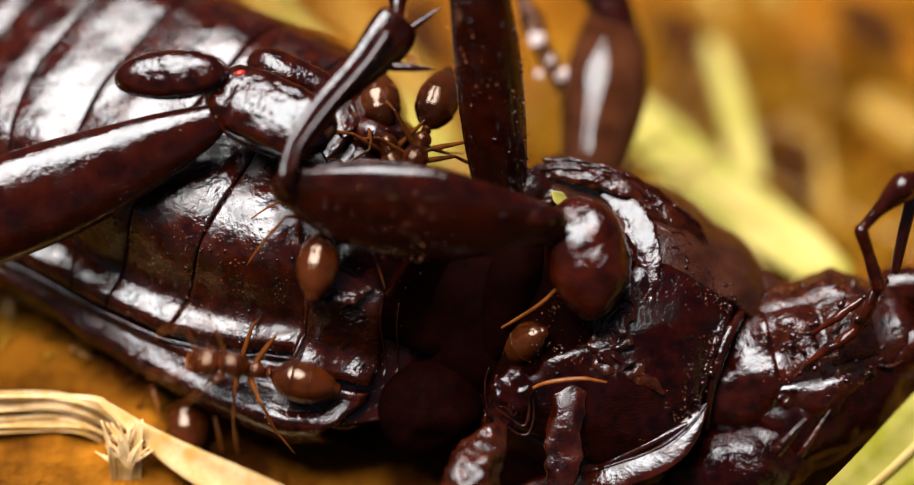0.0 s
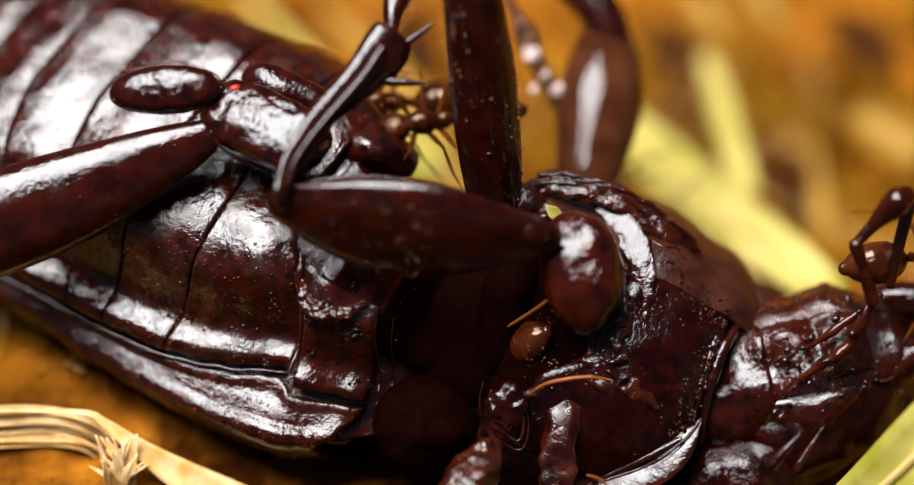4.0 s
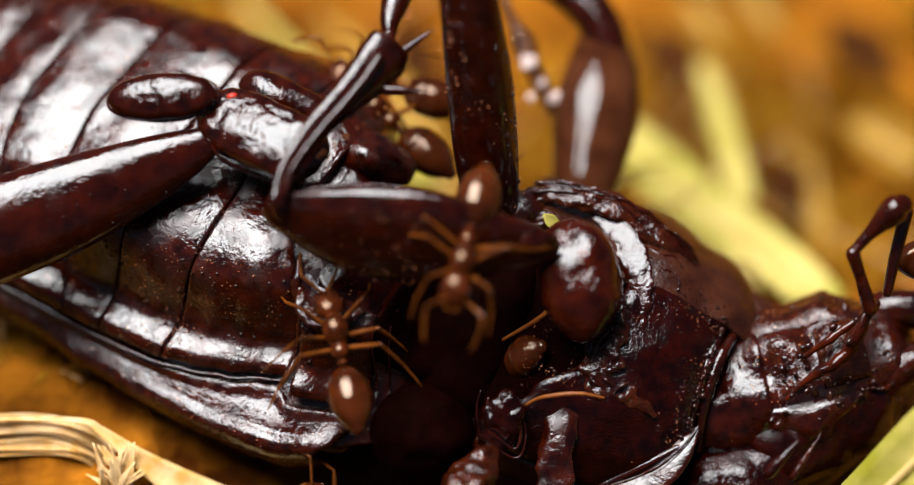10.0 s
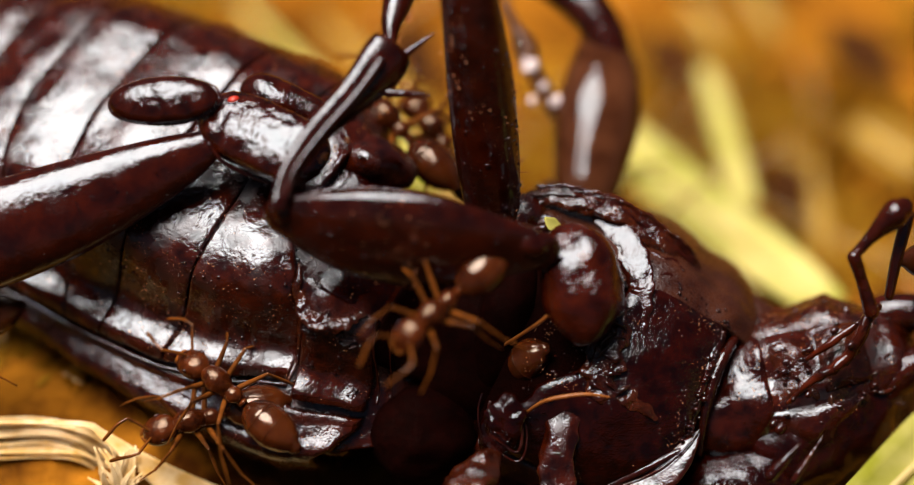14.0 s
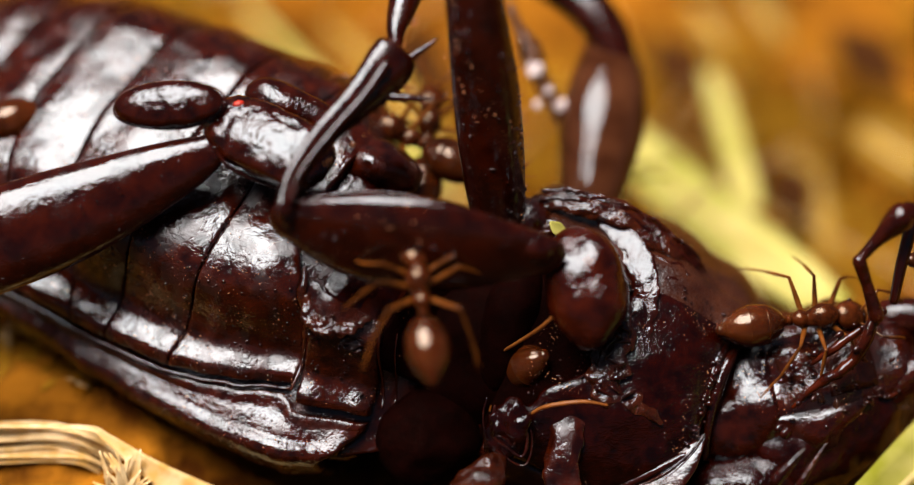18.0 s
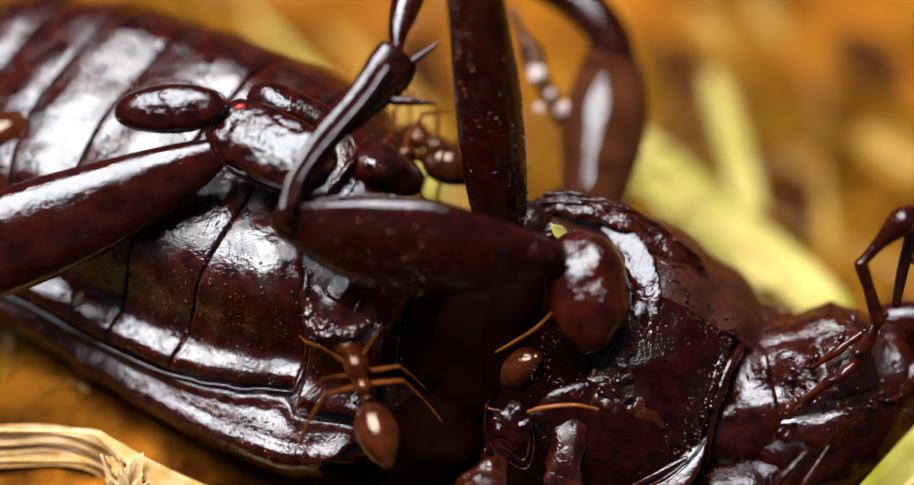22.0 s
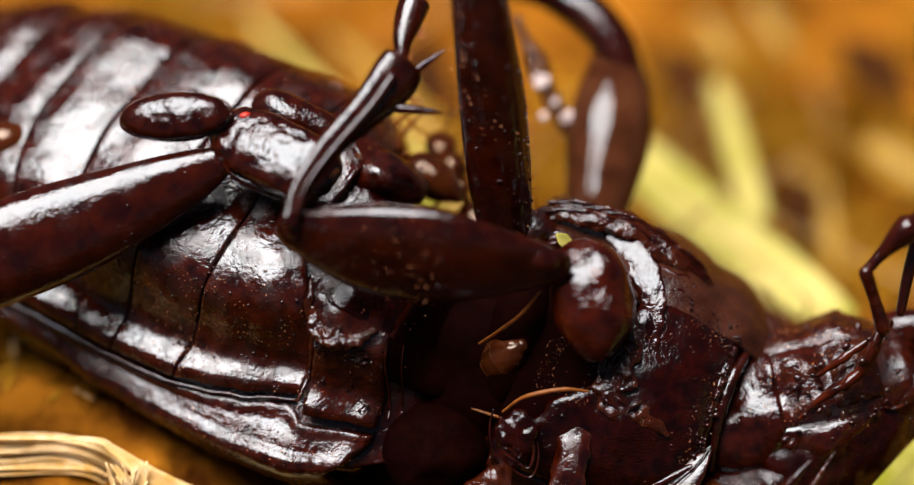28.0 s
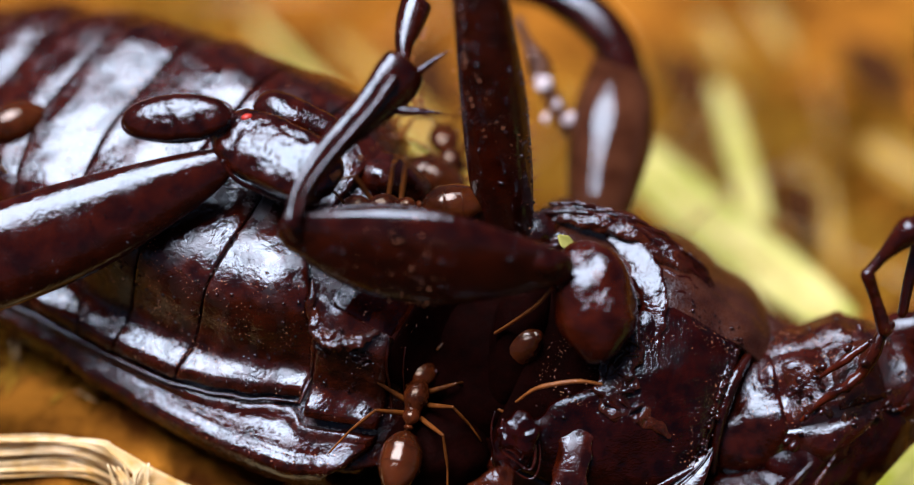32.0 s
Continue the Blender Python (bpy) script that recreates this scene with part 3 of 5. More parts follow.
part("body_core", hind.core(-12.4, 10.4), chitin, beetle)
part("elytron", hind.plate(-12.4, lambda f: steps([(-104, 7.0), (-95, 7.5), (-86, 7.8)], f), -180, -84.6, 0.14, 0.3, 0.1, ns=80, na=80), chitin_grain, beetle, "black leathery wing case seen edge-on")
part("elytron", hind.plate(-12.4, 9.8, 85, 180, 0.14, 0.3, 0.3, ns=40, na=24), chitin, beetle)
part("elytron_rim", hind.ridge(-11.5, 5.5, -83.7, -83.7, 0.055, 0.12, 60), chitin_smooth, beetle)


def seam(s, near):
    """The line between two belly plates, from s on the far side and the midline to `near` at the near edge."""
    return lambda phi: s + (near - s) * (min(0.0, phi) / 81) ** 2


def last_seam(phi):
    return steps([(-82, 5.6), (-60, 5.5), (-42, 5.1), (-10, 4.4), (81, 4.3)], phi)


SEAMS = [seam(-11.6, -11.6), seam(-8.4, -8.0), seam(-6.4, -5.0), seam(-4.6, -2.8), seam(-2.5, -1.05), seam(0.2, 0.15), seam(2.5, 2.15), last_seam]
for front, back in zip(SEAMS, SEAMS[1:]):
    s0, s1 = (lambda f, k=front: k(f) + 0.02), (lambda f, k=back: k(f) - 0.02)
    part("sternite", hind.plate(s0, s1, -82.4, 81, 0.12, 0.35, 0.06, 0.12, 28, 80, 0.07), chitin, beetle)
part("metasternum", hind.plate(lambda f: last_seam(f) + 0.1, 7.4, -36, 56, -0.3, 0.35, 0.3, 0.1, 20, 40, 0.02), chitin_dark, beetle)
part("episternum", hind.plate(lambda f: last_seam(f) + 0.16, 7.65, -82.0, -36, 0.08, 0.3, 0.06, ns=24, na=50, skew=-0.3), chitin_grain, beetle)
# Plate deep in the gap; the cavity's shade is put into its colour.
part("mesosternum", hind.plate(7.5, 9.6, -60, 60, 0.0, 0.35, 0.3, ns=16, na=40), gap_shade, beetle)
part("episternum_seam", hind.ridge(8.0, 7.45, -78, -38, 0.045, 0.1), chitin_smooth, beetle)
part("episternum_seam", hind.ridge(8.2, 7.8, -74, -36, 0.03, 0.1), chitin_smooth, beetle)
SIDE = [hind.at(last_seam(f) + 0.1, f, 0.1)[0] for f in range(-80, -28, 4)]
part("episternum_seam", tube(SIDE, [0.04, 0.06, 0.07, 0.07, 0.08, 0.1, 0.12, 0.12, 0.13, 0.13, 0.12, 0.1, 0.06], 10, 3, rough=0.3, freq=3.0), chitin_rough, beetle, "brown rolled fold between belly and flank")

# hind legs
part("hind_coxa", blob((-5.05, 2.51, 1.50), (1.95, 1.0, 0.5), (-17, -18, -24), 64, 0.72, 0.06, 3.4), chitin_blotched, beetle)
part("coxal_edge", tube([(-6.53, 2.35, 1.70), (-6.22, 1.90, 1.60), (-5.62, 1.56, 1.50), (-4.80, 1.24, 1.40)], [0.05, 0.06, 0.06, 0.04], 10, 8), chitin_smooth, beetle)
part("hind_coxa", blob((-4.58, 3.55, -0.40), (1.35, 0.55, 0.5), (-20, -10, -22), 28, 0.8, 0.1), chitin_smooth, beetle)
lens = part("trochanter", blob((-7.81, 3.55, 1.35), (1.52, 0.66, 0.34), (-11, -8, 3), 48, 0.96, 0.03, 3.0), chitin_smooth, beetle, "lens-shaped dark trochanter")
LENS = Euler((radians(-10), radians(-8), radians(3))).to_matrix()
part("trochanter_rim", tube([Vector((-7.81, 3.55, 1.42)) + LENS @ Vector((1.53 * math.cos(a), 0.63 * math.sin(a), -0.18)) for a in [0.1745 * i for i in range(37)]], [0.06 + 0.02 * math.sin(0.7 * i) for i in range(37)], 8, 2, up=LENS @ Vector((0, 0, 1))), chitin_leg, lens, "dark rolled rim")
hind_leg = part("hind_femur", tube([(-6.35, 2.42, 1.20), (-7.55, 1.84, 1.00), (-10.12, 0.73, 0.80), (-12.52, -0.16, 0.75), (-15.72, -1.28, 0.75), (-19.2, -2.3, 0.75)],
                [0.36, 0.78, 1.27, 1.43, 1.31, 0.8], 36, 10, 0.55, (-0.1, -0.15, 0.98)), chitin_leg, beetle)

# the near middle leg, folded back over the body
mid = part("middle_femur", tube([(-4.39, 0.38, 2.60), (-3.52, 0.13, 2.70), (-2.26, -0.13, 2.80), (-0.53, -0.31, 2.90), (1.04, -0.47, 2.80), (2.38, -0.57, 2.50)],
           [0.66, 1.05, 1.42, 1.48, 1.08, 0.64], 48, 10, 0.36, (0.1, -0.57, 0.81)), chitin_leg, beetle)
part("femur_ridge", tube([(-4.23, 0.79, 2.70), (-3.53, 1.02, 2.60), (-2.11, 1.12, 2.50), (-0.69, 0.95, 2.50), (0.72, 0.49, 2.50)], [0.1, 0.08, 0.07, 0.05, 0.03], 12, 8), chitin_smooth, mid)
part("knee", blob((-4.53, 0.63, 2.80), (0.32, 0.5, 0.36), (0, 0, 10)), chitin_red, beetle)
part("middle_trochanter", blob((2.06, -0.31, 2.60), (0.7, 0.45, 0.5), (0, 0, -20)), chitin_leg, beetle)
tibia = part("middle_tibia", tube([(-4.57, 0.69, 3.30), (-4.33, 1.54, 3.10), (-3.60, 2.61, 2.80), (-2.66, 3.56, 2.50), (-1.90, 4.42, 2.20), (-1.58, 4.90, 2.10)],
             [0.25, 0.29, 0.37, 0.52, 0.72, 0.68], 28, 10, 0.6, (0.3, -0.3, 0.9), blunt=0.35), chitin_leg, beetle)
part("tibial_keel", tube([(-4.42, 0.87, 3.52), (-4.09, 1.72, 3.42), (-3.33, 2.72, 3.16), (-2.46, 3.71, 2.93), (-1.85, 4.57, 2.75)], [0.06, 0.07, 0.09, 0.11, 0.13], 12, 8), chitin_leg, tibia)
part("tibial_spur", spike((-1.52, 4.55, 2.10), (-0.43, 5.34, 2.20), 0.14), chitin_red, tibia)
part("tibial_spur", spike((-1.71, 3.73, 2.20), (-0.54, 3.66, 2.30), 0.15), chitin_leg, tibia)
tarsus = part("tarsus", tube([(-1.56, 5.03, 2.10), (-1.58, 5.54, 1.90), (-1.43, 6.16, 1.60), (-1.27, 6.65, 1.40)], [0.14, 0.27, 0.4, 0.44], 20, 8, 0.8, blunt=0.4), chitin_leg, beetle)
part("tarsal_joint", tube([(-1.11, 6.87, 1.40), (-0.99, 7.58, 1.20), (-0.78, 8.39, 1.00)], [0.14, 0.36, 0.2], 16, 6), chitin_leg, tarsus)

# the far middle leg, standing up
far_mid = part("middle_femur", tube([(0.35, 8.34, 4.00), (0.46, 6.83, 3.20), (0.66, 5.30, 2.40), (0.88, 3.59, 1.40), (1.06, 1.86, 0.40), (1.22, 0.42, -0.60)],
               [0.62, 0.74, 0.86, 0.92, 0.88, 0.74], 32, 10, 0.8), chitin_leg, beetle)
part("middle_coxa", blob((1.96, 0.34, -1.00), (0.8, 0.7, 0.7), (0, 0, 20)), chitin, beetle)

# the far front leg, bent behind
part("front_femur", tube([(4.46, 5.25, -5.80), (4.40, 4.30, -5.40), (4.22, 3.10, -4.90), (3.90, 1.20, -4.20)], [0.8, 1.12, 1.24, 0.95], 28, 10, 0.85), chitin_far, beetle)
part("front_tibia", tube([(4.66, 4.85, -5.50), (4.42, 5.75, -5.60), (3.75, 6.65, -5.80), (2.60, 7.30, -6.00), (1.6, 7.5, -6.0)], [0.6, 0.62, 0.62, 0.5, 0.35], 24, 8), chitin_leg, beetle)
part("front_tarsus", tube([(1.61, 6.47, -5.00), (2.20, 5.13, -5.00), (2.70, 4.04, -5.00), (3.12, 3.20, -5.00)], [0.16, 0.26, 0.2, 0.14], 16, 8, rough=0.5), membrane, beetle)

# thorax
# Waist and two added fillers close the gap; near-black colour paints its shade.
part("waist", blob((0.69, -3.30, -1.80), (2.2, 2.5, 1.9), (0, 0, -20), 32, 1.0, 0.2, 1.0), gap_shade, beetle)
part("flank_filler", blob((-0.75, -5.66, -0.70), (1.5, 1.35, 1.1), (0, 0, 20), 28, 1.0, 0.2, 1.5), gap_shade, beetle)
part("waist_filler", blob((1.55, -2.40, -0.30), (0.8, 2.1, 0.9), (0, 0, -15), 28, 1.0, 0.15, 1.5), gap_shade, beetle)
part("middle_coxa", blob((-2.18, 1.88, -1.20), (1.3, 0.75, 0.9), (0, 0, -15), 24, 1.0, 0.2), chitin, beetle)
# The core takes the same painted shade, for the dark beside the hip.
part("thorax_core", fore.core(-3.4, 2.6), gap_shade, beetle)
part("pronotum", fore.plate(-3.9, 3.9, 48.5, 180, 0.12, 0.35, 0.3, ns=30, na=30), chitin_brown, beetle)
part("pronotum", fore.plate(-3.2, 2.2, -180, -63, 0.12, 0.35, 0.3, ns=30, na=30), chitin, beetle)
part("prosternum", fore.plate(lambda f: steps([(-50, -3.0), (-30, -2.4), (-8, -1.3), (34, -0.9)], f), 2.02, -62.5, 34, 0.13, 0.35, 0.5, ns=30, na=50, dome=0.1), chitin_dark, beetle)
part("prosternal_episternum", fore.plate(-3.4, 3.0, 32, 51, 0.1, 0.35, 0.04, ns=24, na=16), chitin_brown, beetle)
for f0, f1, r in ((46, 40, 0.08), (52, 47, 0.09)):
    part("pronotal_wrinkle", fore.ridge(-3.8, 0.4, f0, f1, r, 0.02, 30, wave=2.2), chitin_smooth, beetle)


def onto(x, y, z):
    """A point of the plane picture, in hundredths of its width from the middle, at the height z in mm."""
    k = 0.252 * (1 - z / 120)
    return Vector((x * k, y * k, z))


FOLD = [onto(*p) for p in ((9.0, 3.7, -0.9), (11.9, 3.8, -0.75), (15.0, 3.1, -0.7), (18.0, 2.2, -0.7), (20.8, 0.7, -0.75), (23.4, -1.2, -0.85), (25.9, -3.4, -1.0), (27.5, -5.4, -1.15))]
fold = part("pronotal_fold", tube(FOLD, [0.2, 0.36, 0.42, 0.4, 0.42, 0.42, 0.36, 0.15], 40, 16, 0.5, (0.1, 0.5, 0.85), rough=0.35, freq=2.4), chitin_rough, beetle, "wrinkled brown fold along the pronotum")
creases = random.Random(23)
for off, r, i0, i1 in ((0.32, 0.07, 0, 6), (0.2, 0.05, 1, 7), (0.05, 0.08, 0, 7), (-0.1, 0.06, 2, 7), (-0.24, 0.08, 0, 5), (-0.34, 0.05, 2, 7), (0.12, 0.05, 0, 4)):
    line = catmull(FOLD[i0:i1 + 1], 5)
    pts = [p + Vector((0.5, 0.86, 0)) * (off + 0.09 * noise.noise((i * 0.5, off * 9, 1))) + Vector((0, 0, 0.17 - abs(off) * 0.3 + 0.05 * noise.noise((i * 0.6, off * 7, 4)))) for i, p in enumerate(line)]
    part("crease", tube(pts, [r * (0.7 + 0.6 * abs(noise.noise((i * 0.6, off * 5, 9)))) for i in range(len(pts))], 8, 2), creases.choice((chitin_smooth, chitin_rough)), fold)
COLLAR = [onto(*p) for p in ((30.7, -9.6, -1.0), (29.6, -11.7, -0.6), (28.3, -14.9, -0.3), (27.0, -18.7, -0.15), (26.2, -21.9, -0.2), (25.9, -24.5, -0.4))]
part("collar_ridge", tube(COLLAR, [0.08, 0.18, 0.21, 0.2, 0.17, 0.13], 18, 8, rough=0.22, freq=4.0), chitin_smooth, beetle, "beaded front edge of the breast plate")
NAPE = [onto(*p) for p in ((32.1, -10.8, -1.0), (30.6, -12.9, -0.55), (29.5, -15.0, -0.3), (28.4, -18.2, -0.2), (27.8, -21.0, -0.3), (27.4, -24.5, -0.6))]
part("nape_ridge", tube(NAPE, [0.07, 0.15, 0.18, 0.16, 0.13, 0.08], 16, 8, rough=0.15, freq=3.0), chitin_smooth, beetle)
MARGIN = [Vector(p) for p in ((6.85, -5.6, 0.0), (6.6, -5.95, 0.08), (6.2, -6.4, 0.1), (5.65, -6.85, 0.05), (4.9, -7.2, -0.1), (4.0, -7.5, -0.3), (3.0, -7.8, -0.55), (2.0, -8.1, -0.8))]
flange = part("pronotal_margin", tube(MARGIN, [0.08, 0.25, 0.46, 0.56, 0.58, 0.56, 0.5, 0.4], 40, 12, 0.26, (-0.17, 0.41, 0.9), rough=0.12, freq=1.6), chitin, beetle, "bright rolled edge of the pronotum")
for off, r in ((0.3, 0.05), (-0.02, 0.035), (-0.3, 0.06)):
    line = [p + Vector((0.35, 0.75, 0.15)) * off * (0.4 + 0.6 * min(1, i / 3)) + Vector((0, 0, 0.13 - 0.2 * abs(off))) for i, p in enumerate(MARGIN)]
    part("crease", tube(line, [r * (0.5 + 0.5 * min(1, i / 3)) for i in range(len(line))], 10, 8, rough=0.4, freq=3.0), chitin_smooth, flange)
# Added filler in the shade colour, where ground showed through below the breast.
part("throat_filler", blob((2.3, -7.4, -1.9), (2.4, 1.5, 1.0), (0, 0, -15), 28, 1.0, 0.2, 1.0), gap_shade, beetle)
part("pronotal_margin", fore.ridge(2.0, 0.0, -34, -66, 0.12, 0.12, 16), chitin_smooth, beetle)
part("coxal_rim", tube([(4.11, 0.45, -0.80), (4.65, -0.06, -0.50), (5.06, -0.74, -0.15), (5.27, -1.59, 0.15), (5.14, -2.47, 0.30), (4.91, -3.35, 0.40), (4.75, -4.07, 0.40)], [0.2, 0.38, 0.44, 0.36, 0.34, 0.3, 0.1], 28, 12, 0.16, (-0.18, 0.4, 0.9), rough=0.3, freq=3.5), chitin_smooth, beetle)
beads = random.Random(8)
for i in range(24):
    if beads.random() < 0.3 or i < 9:
        continue
    part("collar_bead", blob(catmull(COLLAR, 6)[i] + Vector((beads.uniform(-0.12, 0.02), 0, 0.12)), (beads.uniform(0.03, 0.07),) * 3, n=8), chitin_smooth, beetle)
part("front_coxa", blob((3.56, -1.46, 1.40), (1.12, 1.66, 0.98), (-6, -6, 10), 64, 0.92, 0.15, 1.3), chitin_red, beetle, "round polished red-brown coxa")
part("front_femur", tube([(1.25, -5.95, 0.50), (0.95, -6.45, 1.10), (0.50, -7.20, 1.70), (0.10, -8.60, 2.30)], [0.2, 0.45, 0.66, 0.8], 36, 10, rough=0.4, freq=2.6), chitin_rough, beetle)

part("sternal_fold", tube([(3.34, -3.76, 0.20), (3.20, -4.87, 0.50), (3.01, -5.98, 0.65), (2.89, -7.42, 0.70)], [0.1, 0.4, 0.5, 0.5], 32, 12, 0.3, (-0.1, 0.25, 0.96), rough=0.3, freq=2.5), chitin, beetle)
WET = [onto(*p) for p in ((18.7, -8.0, 0.5), (18.2, -11.0, 0.62), (17.3, -13.5, 0.68), (16.6, -16.0, 0.7), (17.8, -17.8, 0.7), (20.0, -18.6, 0.66), (22.5, -20.6, 0.55))]
wet = part("sternal_membrane", tube(WET, [0.16, 0.36, 0.5, 0.46, 0.34, 0.26, 0.1], 40, 16, 0.35, (-0.1, 0.3, 0.95), rough=0.6, freq=3.2), chitin_rough, beetle, "wet wrinkled membrane beside the hip")
for i in range(16):
    p = catmull(WET, 8)[3 + i * 2]
    d = Vector((creases.uniform(-0.5, 0.5), creases.uniform(-0.5, 0.5), 0))
    q = p + Vector((creases.uniform(-0.3, 0.3), creases.uniform(-0.2, 0.2), 0.14))
    part("crease", tube([q - d * 0.5, q + Vector((creases.uniform(-0.1, 0.1), 0.05, 0.04)), q + d * 0.5], [0.02, creases.uniform(0.05, 0.09), 0.02], 8, 5), chitin_smooth, wet)
flap = part("wet_flap", blob((1.45, -5.35, 0.85), (0.62, 0.95, 0.32), (14, 0, -18), 48, 0.95, 0.16, 3.2), chitin_dark, beetle, "wet folded sac of skin at the leg's root")
for grow, x0, r in ((1.0, 0.0, 0.035), (0.72, 0.06, 0.045), (0.4, -0.05, 0.03)):
    loop = [Vector((1.45 + x0, -5.35, 1.18)) + Vector((0.62 * grow * math.cos(q) - 0.25 * grow * math.sin(q), 0.95 * grow * math.sin(q) + 0.1 * math.cos(3 * q), -0.22 * grow)) for q in [2.2 + 0.42 * i for i in range(11)]]
    part("crease", tube(loop, [r * (0.8 + 0.5 * abs(noise.noise((i * 0.8, grow, 2)))) for i in range(11)], 8, 4, rough=0.3, freq=5.0), chitin_smooth, flap)

# Added flake, coloured bright for the background glimpsed through a gap here.
fleck = bmesh.new()
ribbon([onto(10.5, 1.35, 0.2), onto(11.3, 0.6, 0.1), onto(12.6, -0.2, -0.1)], [0.04, 0.2, 0.06], 0.05, 6, 0.2, 0.0, fleck)
tilted_thing("gap_fleck", fleck, green_grass, "tiny bright yellow-green flake added for the background glimpsed beside the front hip", "plant crumb")

# head
part("head_capsule", head.core(-3.1, 3.4, 0.0, 48, 40), chitin, beetle)
part("neck_membrane", tube([onto(*p) for p in ((29.5, -8.4, -2.4), (32.5, -9.8, -2.2), (35.5, -11.6, -2.2), (38.5, -12.8, -2.2))], [0.7, 0.75, 0.7, 0.6], 28, 10, 0.8, rough=0.12, freq=1.6), chitin_brown, beetle, "smooth brown skin of the neck")
part("neck", head.plate(-3.05, -0.95, -95, 95, 0.1, 0.3, 0.25, ns=16, na=50), chitin_smooth, beetle)
part("gula", head.plate(-0.9, 0.4, -30, 16, 0.03, 0.3, 0.3), chitin_rough, beetle)
part("gena", head.plate(-1.5, 1.6, -85, -34, 0.06, 0.3, 0.4, dome=0.2), chitin, beetle)
part("gena", head.plate(-1.4, 1.4, 22, 70, 0.08, 0.3, 0.4, dome=0.1), chitin_rough, beetle)
part("mentum", head.plate(0.5, 1.9, -28, 20, 0.1, 0.3, 0.3, dome=0.15), chitin_rough, beetle)
part("maxillary_palp", tube([(9.35, -4.76, 0.00), (9.88, -4.23, 0.35), (10.59, -3.75, 0.55), (11.17, -3.30, 0.60)], [0.06, 0.11, 0.17, 0.12], 14, 8, rough=0.4, freq=4.0), orange, beetle, "long red-brown feeler of the mouth")
part("maxillary_palp", tube([(10.86, -3.59, 0.50), (11.25, -2.94, 0.75), (11.47, -2.40, 0.80), (11.76, -2.11, 0.80)], [0.16, 0.2, 0.16, 0.1], 14, 8, rough=0.15, freq=3.0), orange, beetle)
part("labial_palp", tube([(9.83, -3.60, 0.00), (10.53, -3.08, 0.25), (11.17, -2.63, 0.30)], [0.06, 0.13, 0.08], 14, 8, rough=0.4, freq=4.0), orange, beetle)
part("gena", blob((10.25, -5.25, -1.60), (2.7, 1.85, 1.4), (0, 0, 38), 64, 0.97, 0.18, 1.3), chitin_dark, beetle, "dark smooth cheek")
part("throat_lobe", blob((7.9, -7.3, -1.4), (2.1, 1.3, 1.2), (0, 0, 12), 48, 0.95, 0.2, 1.4), chitin_dark, beetle)
part("mandible", tube([(11.96, -4.45, -1.20), (12.91, -3.80, -1.00), (13.89, -3.55, -1.00), (14.70, -3.96, -1.00)], [0.6, 0.55, 0.4, 0.1], 20, 8), chitin_red, beetle)
part("mandible", tube([(12.18, -2.35, -1.80), (13.14, -2.35, -1.60), (14.12, -2.84, -1.60), (14.77, -3.65, -1.60)], [0.6, 0.55, 0.4, 0.1], 20, 8), chitin_red, beetle)
lobes = random.Random(5)
for x, y, r in ((-1.1, 1.3, 0.22), (-0.55, 0.9, 0.2), (-0.4, 0.5, 0.26), (0.25, 0.7, 0.18), (0.1, -0.1, 0.3), (-1.0, -0.9, 0.2), (1.0, 1.5, 0.22),
                (0.7, 1.25, 0.16), (1.25, 1.0, 0.2), (1.5, 0.4, 0.24), (0.6, 1.8, 0.2), (-0.2, -1.5, 0.3), (0.9, -0.7, 0.2), (1.3, 1.9, 0.18)):
    c0 = Vector((9.75, -4.17, 0.00)) + Vector((x, y, 0))
    hit = min((head.at(-2.6 + 0.2 * i, -70 + 6 * j)[0] for i in range(29) for j in range(24)), key=lambda q: (q - c0).xy.length - 0.02 * q.z)
    part("mouth_lobe", blob(hit + Vector((0, 0, -0.4 * r)), (r * 1.1, r * lobes.uniform(0.3, 0.6), r * 0.5), (lobes.uniform(-30, 30), lobes.uniform(-30, 30), lobes.uniform(0, 180)), 16, 1.0, 0.25 * r, 5.0), lobes.choice((chitin_smooth, chitin_red, chitin_smooth)), beetle)
for i in range(16):
    r = lobes.uniform(0.06, 0.15)
    c0 = Vector((9.75, -4.17, 0.00)) + Vector((lobes.uniform(-0.3, 2.5), lobes.uniform(-1.6, 2.0), 0))
    hit = min((head.at(-2.6 + 0.2 * i, -70 + 6 * j)[0] for i in range(29) for j in range(24)), key=lambda q: (q - c0).xy.length - 0.02 * q.z)
    part("mouth_lobe", blob(hit + Vector((0, 0, 0.3 * r)), (r * 1.5, r * lobes.uniform(0.4, 0.8), r * 0.7), (lobes.uniform(-30, 30), lobes.uniform(-30, 30), lobes.uniform(0, 180)), 12, 1.0, 0.3 * r, 6.0), lobes.choice((chitin_smooth, chitin_brown, orange)), beetle)
